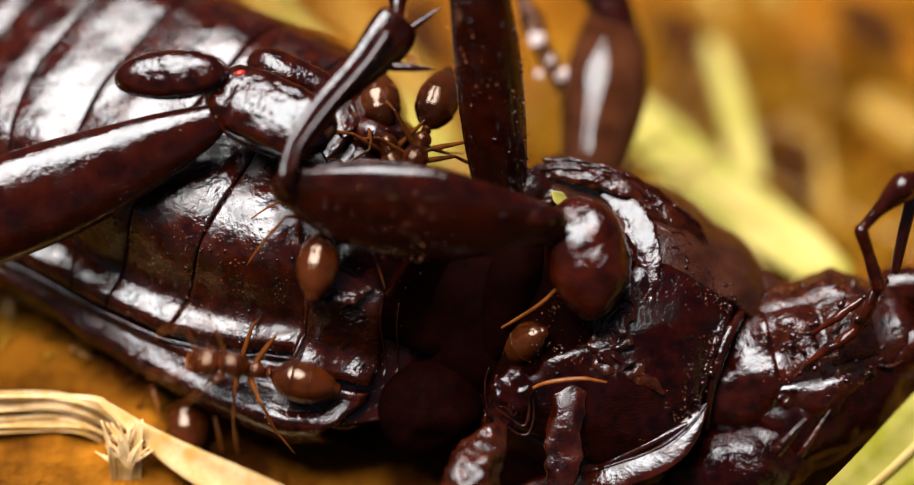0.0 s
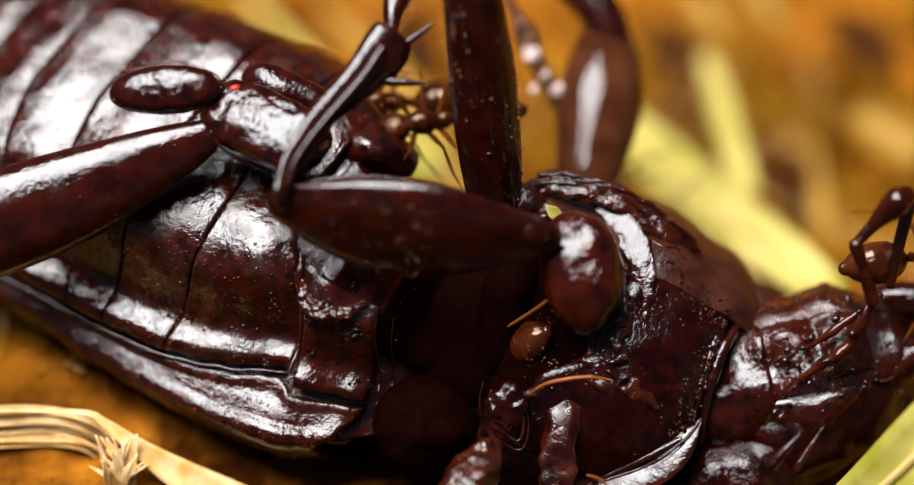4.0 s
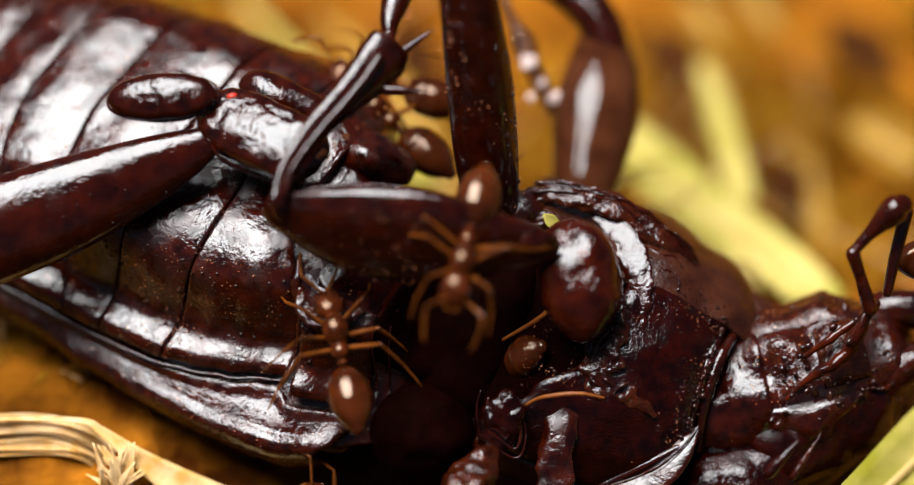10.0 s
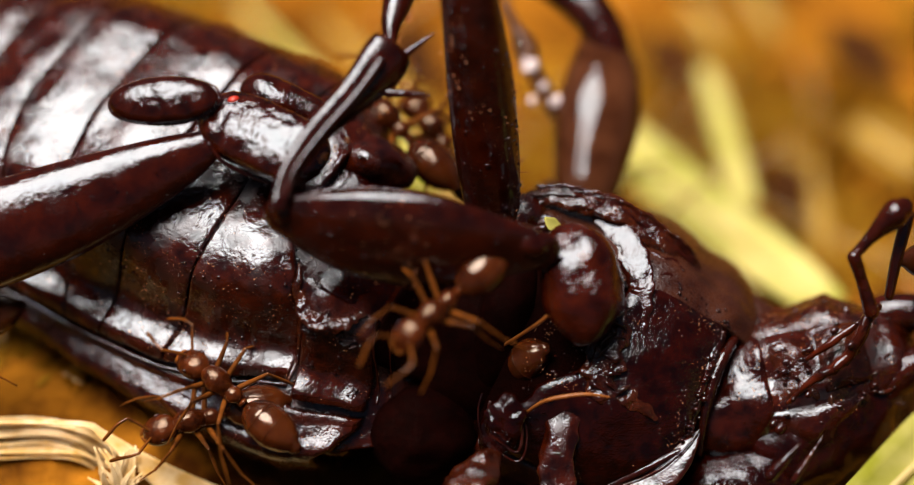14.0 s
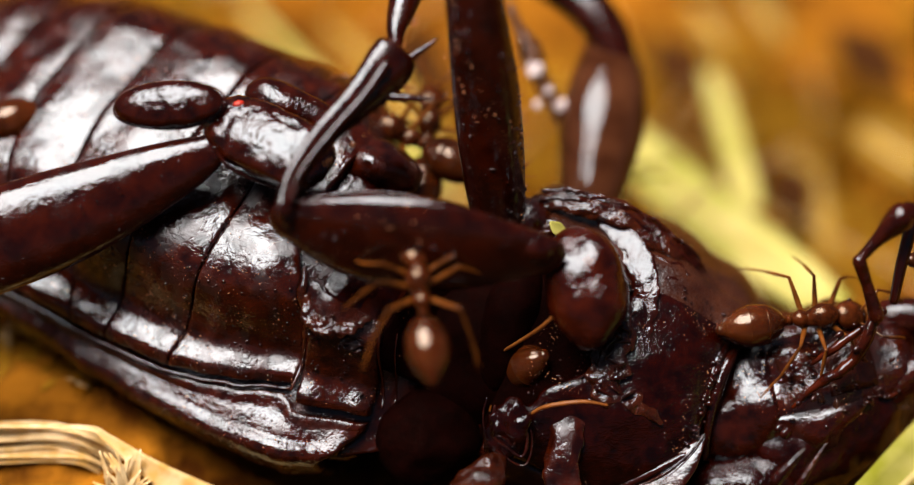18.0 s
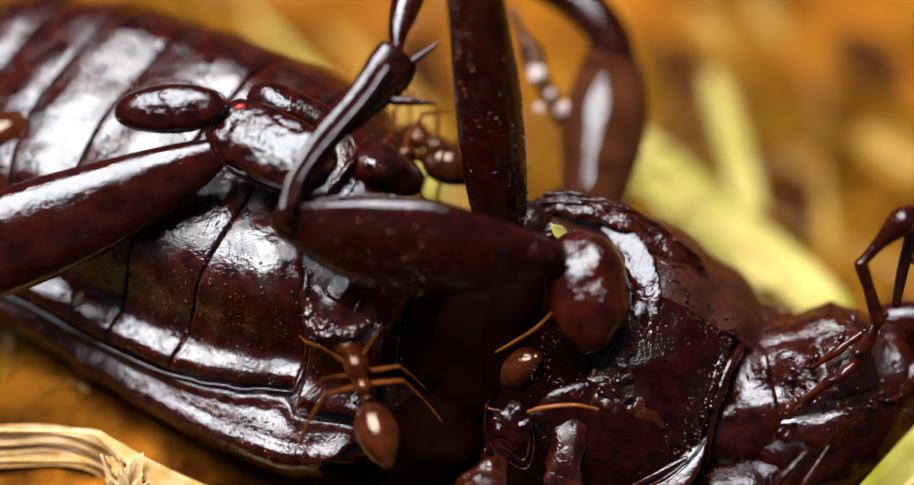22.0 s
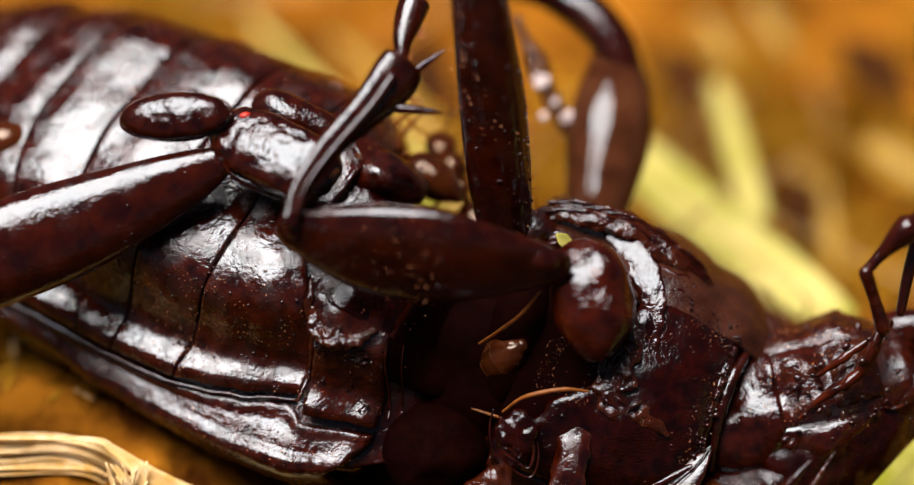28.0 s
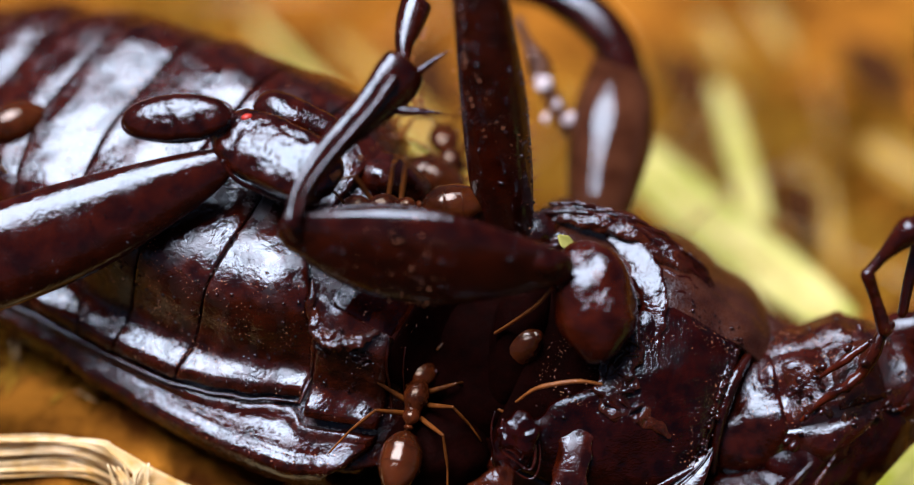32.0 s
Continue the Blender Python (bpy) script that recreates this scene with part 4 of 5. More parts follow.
for c, r in (((9.11, -5.47, 0.30), 0.2), ((8.92, -5.33, 0.30), 0.13), ((9.87, -4.52, 0.45), 0.11), ((10.99, -3.15, 0.85), 0.12), ((10.59, -2.76, 0.35), 0.13), ((9.93, -3.28, 0.10), 0.12),
             ((9.24, -3.93, -0.10), 0.13), ((9.03, -4.06, -0.10), 0.1), ((8.42, -4.81, -0.30), 0.1), ((9.48, -4.66, 0.20), 0.09), ((11.56, -2.43, 0.90), 0.1), ((11.19, -2.54, 0.80), 0.09), ((9.71, -3.57, 0.10), 0.08)):
    part("mouth_bead", blob(c, (r, r * 0.8, r * 0.7), (0, 0, 40), 12, 1.0, 0.2 * r, 5.0), chitin_smooth, beetle)
palp = part("palp", tube([(11.53, -2.23, 1.20), (11.25, -1.41, 1.50), (11.00, -0.73, 1.80)], [0.22, 0.17, 0.2], 14, 6), chitin_red, beetle)
part("palp_segment", tube([(11.00, -0.70, 1.80), (11.49, -0.14, 1.90), (12.09, 0.44, 2.00), (12.31, 0.60, 2.00)], [0.15, 0.2, 0.4, 0.3], 14, 6), chitin_red, palp)
part("palp", tube([(12.05, -1.79, 0.80), (12.22, -0.86, 1.00), (12.52, 0.41, 1.20)], [0.14, 0.17, 0.2], 14, 6), chitin_leg, beetle)
part("antenna_joint", spike((8.73, -6.69, 1.80), (9.51, -5.79, 2.00), 0.18), chitin_smooth, beetle)

for a, b in (((8.81, -6.59, 1.80), (9.43, -5.84, 2.00)), ((9.38, -6.81, 1.60), (10.17, -5.62, 1.60))):
    part("mouth_bristle", spike(a, b, 0.1), chitin_red, beetle)

HOLLOW = [hind.at(s, f, 0.14)[0] for s, f in ((5.42, -46), (5.7, -49.5), (6.2, -50), (6.7, -46.5), (7.1, -38))]
part("episternal_crescent", tube(HOLLOW, [0.1, 0.24, 0.3, 0.24, 0.1], 28, 16, 0.45, (-0.1, 0.42, 0.9), rough=0.6, freq=6.0), chitin_rough, beetle, "glinting crescent fold above the flank plate")

# bristles and spines of the legs
FAR_LINE, FAR_R = [(0.46, 6.83, 3.20), (0.66, 5.30, 2.40), (0.88, 3.59, 1.40), (1.06, 1.86, 0.40), (1.22, 0.42, -0.60)], [0.74, 0.86, 0.92, 0.88, 0.74]
FAR_TOP, FAR_WIDE = catmull(FAR_LINE, 10), catmull([(r, 0, 0) for r in FAR_R], 10)
rnd = random.Random(11)


def bristles(name, a, b, out, count, length, r=0.018, parent=None):
    """A row of fine hairs between a and b, leaning along `out`."""
    a, b, out = Vector(a), Vector(b), Vector(out)
    for _ in range(count):
        p = a.lerp(b, rnd.random())
        d = (out + Vector([rnd.uniform(-0.35, 0.35) for _ in range(3)])).normalized()
        part(name, tube([p, p + d * length * 0.5, p + d * length * rnd.uniform(0.7, 1.2)], [r, r * 0.8, r * 0.3], 5, 1), amber, parent)


bristles("bristle", (-1.36, 4.04, 2.20), (-1.28, 3.57, 2.20), (1, 0.2, 0.2), 9, 0.32, parent=tibia)
bristles("bristle", (-3.52, 1.95, 2.70), (-1.64, 3.30, 2.20), (0.4, -0.8, 0.2), 16, 0.13, parent=tibia)
bristles("bristle", (-1.93, 5.06, 2.10), (-1.33, 4.93, 2.10), (0.1, 1, 0.2), 8, 0.3, parent=tibia)
bristles("bristle", (-1.02, 6.45, 1.50), (-1.24, 5.64, 1.80), (1, -0.5, 0.2), 12, 0.25, parent=tarsus)
bristles("bristle", (1.52, 4.52, 2.00), (1.94, 1.54, 0.40), (1, 0.3, 0.2), 14, 0.3, parent=far_mid)
for i in range(13):
    for row, r in ((-0.7, 0.085), (-0.36, 0.075)):
        p = FAR_TOP[3 + 3 * i] if 3 + 3 * i < len(FAR_TOP) else FAR_TOP[-1]
        w = FAR_WIDE[min(3 + 3 * i, len(FAR_WIDE) - 1)]
        part("tubercle", blob(p + Vector((row * w.x + rnd.uniform(-0.03, 0.03), rnd.uniform(-0.08, 0.08), 0.8 * w.x * math.sqrt(1 - row * row) + 0.02)), (r, r, r), n=8), chitin_smooth, far_mid)


def studs(path, radii, flat, up, count, seed, parent, lo, hi, a0, a1):
    """Small glossy bumps over a limb, between the angles a0 and a1 round it, joined into one part."""
    r2 = random.Random(seed)
    line, rr = catmull(path, 12), [q.x for q in catmull([(x, 0, 0) for x in radii], 12)]
    bm = bmesh.new()
    for _ in range(count):
        i = r2.randrange(2, len(line) - 2)
        d = (line[i + 1] - line[i - 1]).normalized()
        side = d.cross(Vector(up)).normalized()
        a, r = radians(r2.uniform(a0, a1)), lo + (hi - lo) * r2.random() ** 2
        c = line[i] + side * math.cos(a) * rr[i] + side.cross(d) * math.sin(a) * rr[i] * flat
        ball = bmesh.ops.create_icosphere(bm, subdivisions=1, radius=r)["verts"]
        for v in ball:
            v.co += c
    part("bump", bm, chitin_smooth, parent, "small glossy bumps in rows")


for k, (a0, a1, n) in enumerate(((150, 170, 60), (100, 150, 40), (20, 60, 50), (60, 100, 20))):
    studs(FAR_LINE, FAR_R, 0.8, (0, 0, 1), n, 50 + k, far_mid, 0.02, 0.06, a0, a1)
NEAR_LINE, NEAR_R = [(-4.39, 0.38, 2.60), (-3.52, 0.13, 2.70), (-2.26, -0.13, 2.80), (-0.53, -0.31, 2.90), (1.04, -0.47, 2.80), (2.38, -0.57, 2.50)], [0.66, 1.05, 1.42, 1.48, 1.08, 0.64]
studs(NEAR_LINE, NEAR_R, 0.36, (0.1, -0.57, 0.81), 130, 57, mid, 0.015, 0.05, 20, 165)
studs([(-4.57, 0.69, 3.30), (-4.33, 1.54, 3.10), (-3.60, 2.61, 2.80), (-2.66, 3.56, 2.50), (-1.90, 4.42, 2.20)], [0.25, 0.29, 0.37, 0.52, 0.72], 0.6, (0.3, -0.3, 0.9), 90, 58, tibia, 0.02, 0.05, 10, 170)
studs([(-7.55, 1.84, 1.00), (-10.12, 0.73, 0.80), (-12.52, -0.16, 0.75), (-14.12, -0.72, 0.75)], [0.78, 1.26, 1.42, 1.4], 0.6, (-0.1, 0.12, 0.98), 110, 59, hind_leg, 0.015, 0.04, 20, 160)

# drops, painted drop glints, dust with glint specks, and a mite
def drop(c, r):
    tagged(part("water_drop", blob(c, (r, r, r * 0.7), n=16), water, local=TILT), "clear round water drop on a leg of the beetle", "water drop", "water drops")


drop((-1.89, 4.37, 2.75), 0.13)
drop((-2.14, 3.84, 2.75), 0.1)
# Added beads on the far foot; their pale colour stands for sun glints.
for c, r in (((2.27, 4.70, -4.70), 0.24), ((3.03, 3.70, -4.70), 0.2), ((2.40, 3.72, -4.80), 0.13), ((2.72, 4.15, -4.80), 0.11)):
    part("glint_bead", blob(c, (r, r * 0.85, r * 0.6), (-20, 0, 30), 24, 1.0, 0.14, 5.0), drop_glint, beetle, "pale bead painted as the sun's glint on a drop")
drop((2.02, 5.37, -4.80), 0.22)
tagged(part("mite", blob((-5.90, 3.55, 1.30), (0.17, 0.11, 0.12), (0, 0, 15), 14), mite_red, local=TILT), "tiny bright red mite on the beetle's hip joint", "mite")


def granules(trunk, s0, s1, f0, f1, count, seed, r0=0.02, r1=0.07, line=None):
    """Tiny polished grains of the cuticle that glint in the sun, joined into one part."""
    r2 = random.Random(seed)
    tmp = bmesh.new()
    bmesh.ops.create_icosphere(tmp, subdivisions=2, radius=1)
    ball = [v.co.copy() for v in tmp.verts]
    tris = [[v.index for v in f.verts] for f in tmp.faces]
    tmp.free()
    bm = bmesh.new()
    for _ in range(count):
        if line:
            t = r2.random()
            s, f = line[0] + (line[2] - line[0]) * t + r2.gauss(0, 0.07), line[1] + (line[3] - line[1]) * t + r2.gauss(0, 1.6)
        else:
            s, f = r2.uniform(s0, s1), r2.uniform(f0, f1)
            if noise.noise((s * 1.3, f * 0.09, seed)) < 0.02:
                continue
        r = r0 + (r1 - r0) * r2.random() ** 3
        c = trunk.at(s, f, 0.14)[0]
        k = r2.uniform(0.6, 1.0)
        v = [bm.verts.new(c + Vector((p.x, p.y * k, p.z)) * r) for p in ball]
        for a in tris:
            bm.faces.new([v[i] for i in a])
    part("cuticle_grain", bm, chitin_smooth, beetle, "fine glinting grains of the cuticle")


granules(fore, -2.8, 1.9, -58, 40, 620, 31, 0.018, 0.055)
granules(fore, 0, 0, 0, 0, 110, 32, 0.03, 0.08, (-1.2, 24, 1.5, -6))
granules(fore, 0, 0, 0, 0, 60, 37, 0.03, 0.08, (-1.0, 14, 1.2, -26))
granules(hind, 5.75, 7.4, -58, -50, 170, 38, 0.03, 0.085)
granules(hind, 2.6, 5.3, -81, -62, 260, 39, 0.015, 0.04)
granules(fore, 0, 0, 0, 0, 70, 33, 0.04, 0.1, (1.95, 34, 2.0, -40))
granules(hind, -4, 7.5, -78, -44, 420, 34)
granules(hind, -2.5, 5.3, -74, -34, 340, 41, 0.025, 0.07)
granules(fore, -2.6, 1.8, -56, 30, 170, 42, 0.04, 0.085)
granules(hind, -3, 8, -100, -86, 260, 35, 0.015, 0.045)
granules(head, -1.0, 2.8, -75, 50, 200, 36, 0.03, 0.1)


def make_dust_glints():
    """Fine grains strewn over belly, breast and legs: dust, and pale specks painted for glints."""
    r2 = random.Random(3)
    bm = bmesh.new()
    for trunk, s0, s1, f0, f1, count in ((hind, -8, 8, -100, 60, 3200), (hind, -3, 5, -80, -40, 900), (fore, -3, 1.9, -60, 32, 2000), (head, -2.5, 2.6, -80, 50, 900)):
        for _ in range(count):
            c, n = trunk.at(r2.uniform(s0, s1), r2.uniform(f0, f1), 0.17)
            if noise.noise(c * 1.1) < -0.02:
                continue
            r = r2.choice((0.008, 0.011, 0.015, 0.02, 0.026, 0.036))
            ico = [Vector((r2.uniform(-1, 1), r2.uniform(-1, 1), r2.uniform(-1, 1))).normalized() * r for _ in range(4)]
            v = [bm.verts.new(c + p) for p in ico]
            for f in ((0, 1, 2), (0, 2, 3), (0, 3, 1), (1, 3, 2)):
                bm.faces.new([v[i] for i in f])
    for path, rad, count, flat, up in (([(-4.39, 0.38, 2.60), (-2.26, -0.13, 2.80), (-0.53, -0.31, 2.90), (2.38, -0.57, 2.50)], [0.64, 1.42, 1.46, 0.66], 240, 0.37, (0.1, -0.57, 0.81)),
                             ([(-7.55, 1.84, 0.90), (-10.12, 0.73, 0.62), (-12.52, -0.16, 0.54)], [0.78, 1.27, 1.43], 240, 0.56, (-0.1, -0.15, 0.98)),
                             ([(0.20, 6.83, 3.20), (0.86, 3.59, 1.40), (1.42, 0.42, -0.60)], [0.74, 0.92, 0.74], 260, 0.81, (0, 0, 1))):
        line = catmull(path, 20)
        rr = [q.x for q in catmull([(x, 0, 0) for x in rad], 20)]
        for _ in range(count):
            i = r2.randrange(len(line) - 1)
            d = (line[i + 1] - line[i]).normalized()
            side = d.cross(Vector(up)).normalized()
            x = r2.uniform(0.2, 2.9)
            c = line[i] + side * math.cos(x) * rr[i] * 1.01 + side.cross(d) * math.sin(x) * rr[i] * flat
            r = r2.choice((0.012, 0.018, 0.024, 0.034, 0.046))
            v = [bm.verts.new(c + Vector((r2.uniform(-1, 1), r2.uniform(-1, 1), r2.uniform(-1, 1))).normalized() * r) for _ in range(4)]
            for f in ((0, 1, 2), (0, 2, 3), (0, 3, 1), (1, 3, 2)):
                bm.faces.new([v[i] for i in f])
    tagged(part("dust", bm, dust_glint_mat, local=TILT), "fine pale dust grains and painted glint specks strewn over the beetle", "dust", kind="stuff")


make_dust_glints()


# ---- ants ----
def make_ant():
    """A small brown ant, head towards x, its middle body at the origin."""
    ant = new("ant")
    tagged(ant, "small brown ant with a glossy banded abdomen crawling over the beetle", "ant", "ants on the beetle")
    body = tube([(-0.66, 0, -0.02), (-0.5, 0, 0.06), (-0.25, 0, 0.02), (0.1, 0, 0.12), (0.42, 0, 0.1), (0.62, 0, 0.0)],
                [0.12, 0.26, 0.24, 0.36, 0.3, 0.13], 16, 5)
    part("thorax", body, ant_brown, ant)
    part("petiole", blob((-0.78, 0, 0.02), (0.09, 0.15, 0.22), (0, -12, 0), 12), ant_brown, ant)
    xs = [-0.9, -1.02, -1.25, -1.42, -1.45, -1.72, -1.93, -1.96, -2.18, -2.35, -2.38, -2.53, -2.66]
    rs = [0.12, 0.32, 0.49, 0.57, 0.565, 0.6, 0.595, 0.585, 0.53, 0.45, 0.43, 0.34, 0.21]
    gaster = part("gaster", tube([(x, 0, -0.02 - 0.04 * (x + 1.7) ** 2) for x in xs], rs, 24, 2, 0.92), ant_gaster, ant)
    for x, r in ((-1.435, 0.568), (-1.945, 0.591), (-2.365, 0.421)):
        bm = bmesh.new()
        ring = [(x, r * math.cos(a), r * 0.92 * math.sin(a) - 0.02 - 0.04 * (x + 1.6) ** 2) for a in [0.1745 * i for i in range(37)]]
        part("band", tube(ring, [0.01] * 37, 6, 1, bm=bm, up=(1, 0, 0)), ant_brown, gaster, "brown band between two plates")
    skull = part("head", blob((0.98, 0, -0.1), (0.52, 0.43, 0.34), (0, 30, 0), 24, 0.94), ant_brown, ant)
    for y in (-1, 1):
        part("eye", blob((1.0, 0.37 * y, 0.07), (0.09, 0.06, 0.08), n=10), chitin_smooth, skull)
        part("mandible", tube([(1.28, 0.16 * y, -0.16), (1.42, 0.17 * y, -0.22), (1.52, 0.03 * y, -0.26)], [0.07, 0.07, 0.02], 8, 3), ant_leg, skull)
        feeler = part("antenna", tube([(1.22, 0.13 * y, 0.02), (1.5, 0.42 * y, 0.24), (1.74, 0.66 * y, 0.34)], [0.035, 0.04, 0.045], 8, 4), ant_leg, ant)
        part("antenna_tip", tube([(1.74, 0.66 * y, 0.34), (2.05, 0.64 * y, 0.22), (2.3, 0.56 * y, 0.02), (2.5, 0.5 * y, -0.2)],
                                 [0.035, 0.045, 0.055, 0.05], 8, 4), ant_leg, feeler)
        for root, a, b, c in (((0.38, 0.17, -0.16), (0.8, 0.92, 0.36), (1.22, 1.2, -0.26), (1.62, 1.3, -0.76)),
                              ((0.04, 0.2, -0.16), (-0.02, 1.12, 0.42), (-0.14, 1.62, -0.26), (-0.32, 2.0, -0.78)),
                              ((-0.32, 0.18, -0.16), (-0.76, 1.06, 0.46), (-1.3, 1.5, -0.22), (-1.9, 1.82, -0.78))):
            r, a, b, c = [Vector((p[0], p[1] * y, p[2])) for p in (root, a, b, c)]
            leg = part("leg", tube([Vector((0, 0, 0)), (a - r) * 0.4, a - r], [0.08, 0.078, 0.045], 10, 5), ant_leg, ant, "", Matrix.Translation(r * MM))
            part("shin", tube([a - r, (a + b) / 2 - r, b - r], [0.038, 0.05, 0.038], 8, 4), ant_leg, leg)
            part("foot", tube([b - r, (b + c) / 2 - r + Vector((0, 0, 0.03)), c - r], [0.032, 0.03, 0.022], 6, 4), ant_leg, leg)
    return ant


def spot(x, y, z, heading, lean=0.0):
    """A place on the beetle in the plane of sharpness, the way the head points in it, and how far the head dips."""
    a = radians(heading)
    fwd = Vector((math.cos(a), math.sin(a), 0)).normalized()
    up = Vector((0.1, 0.38, 0.92))
    side = up.cross(fwd).normalized()
    fwd = side.cross(up).normalized()
    m = Matrix((fwd, side, up.normalized())).transposed().to_4x4()
    return TILT @ Matrix.Translation(Vector((x, y, z)) * MM) @ m @ pose(0, 0, 0, 0, lean, 0)


def crawl(ant, rows):
    """Keys an ant along its rows, its legs stepping as it goes."""
    walk(ant, rows)
    rnd = random.Random(len(rows) * 7 + int(rows[0][1].translation.x * 1e6))
    times, way = [0.0], [0.0]
    for (t0, m0), (t1, m1) in zip(rows, rows[1:]):
        far = (m1.translation - m0.translation).length / MM + 0.8 * m0.to_quaternion().rotation_difference(m1.to_quaternion()).angle
        n = max(1, min(40, round(far / 0.28), round((t1 - t0) * 15)))
        for i in range(1, n + 1):
            times.append(t0 + (t1 - t0) * i / n)
            way.append(way[-1] + far / n)
    legs = [o for o in ant.children if o.name.startswith("leg")]
    for i, leg in enumerate(legs):
        base = leg.matrix_basis.copy()
        side = 1 if i >= 3 else -1
        off = math.pi * (i % 2)
        turn = rnd.uniform(-8, 8)
        keys = []
        for t, d in zip(times, way):
            p = d * 2.6 + off
            keys.append((t, base @ pose(0, 0, 0, 7 * side * max(0, math.cos(p)), 0, turn + 14 * math.sin(p))))
        walk(leg, keys)
    for i, feeler in enumerate([o for o in ant.children if o.name.startswith("antenna")]):
        keys = []
        t = 0.0
        while t < 32.01:
            keys.append((t, pose(0, 0, 0, 0, rnd.uniform(-6, 6), rnd.uniform(-9, 9))))
            t += 0.4
        walk(feeler, keys)


ant_a = make_ant()
ant_b = copy_thing(ant_a, pose(0, 0, 0))
ant_c = copy_thing(ant_a, pose(0, 0, 0))
ant_d = copy_thing(ant_a, pose(0, 0, 0))
ant_e = copy_thing(ant_a, pose(0, 0, 0))
ant_f = copy_thing(ant_a, pose(0, 0, 0))
ant_g = copy_thing(ant_a, pose(0, 0, 0))
ant_h = copy_thing(ant_a, pose(0, 0, 0))
ant_i = copy_thing(ant_a, pose(0, 0, 0))
ant_j = copy_thing(ant_a, pose(0, 0, 0))
ant_k = copy_thing(ant_a, pose(0, 0, 0))
ant_l = copy_thing(ant_a, pose(0, 0, 0))
ant_m = copy_thing(ant_a, pose(0, 0, 0))
ant_n = copy_thing(ant_a, pose(0, 0, 0))
ant_o = copy_thing(ant_a, pose(0, 0, 0))

# two raised legs of the ant that is head down in the gap
REST = spot(0.36, -3.85, -1.25, 188, 60).inverted() @ TILT
part("raised_leg", tube([(0.82, -2.75, 0.40), (1.3, -2.45, 0.9), (1.95, -2.0, 1.50), (2.52, -1.39, 1.80)], [0.045, 0.05, 0.05, 0.025], 10, 6), amber, ant_d, "amber leg held up", REST)
part("raised_leg", tube([(1.34, -4.64, 0.70), (1.82, -4.30, 1.20), (2.32, -4.17, 1.40), (3.03, -4.10, 1.50), (3.66, -4.20, 1.40)], [0.04, 0.05, 0.06, 0.05, 0.025], 10, 6), amber, ant_d, "amber leg held up", REST)
REST = spot(-7.40, -4.55, -2.50, 84).inverted() @ TILT
for line in ([(-8.62, -4.55, -2.4), (-8.52, -4.95, -1.9), (-8.38, -5.5, -1.7), (-8.30, -5.92, -1.8)], [(-7.0, -5.1, -2.4), (-6.88, -5.6, -1.9), (-6.7, -6.3, -1.7), (-6.62, -6.9, -1.9)],
             [(-6.25, -5.5, -2.4), (-6.2, -5.9, -1.9), (-6.22, -6.45, -1.7), (-6.18, -6.95, -1.9)]):
    part("raised_leg", tube(line, [0.05, 0.06, 0.055, 0.03], 10, 6), amber, ant_o, "amber leg reaching out from under the wing case", REST)


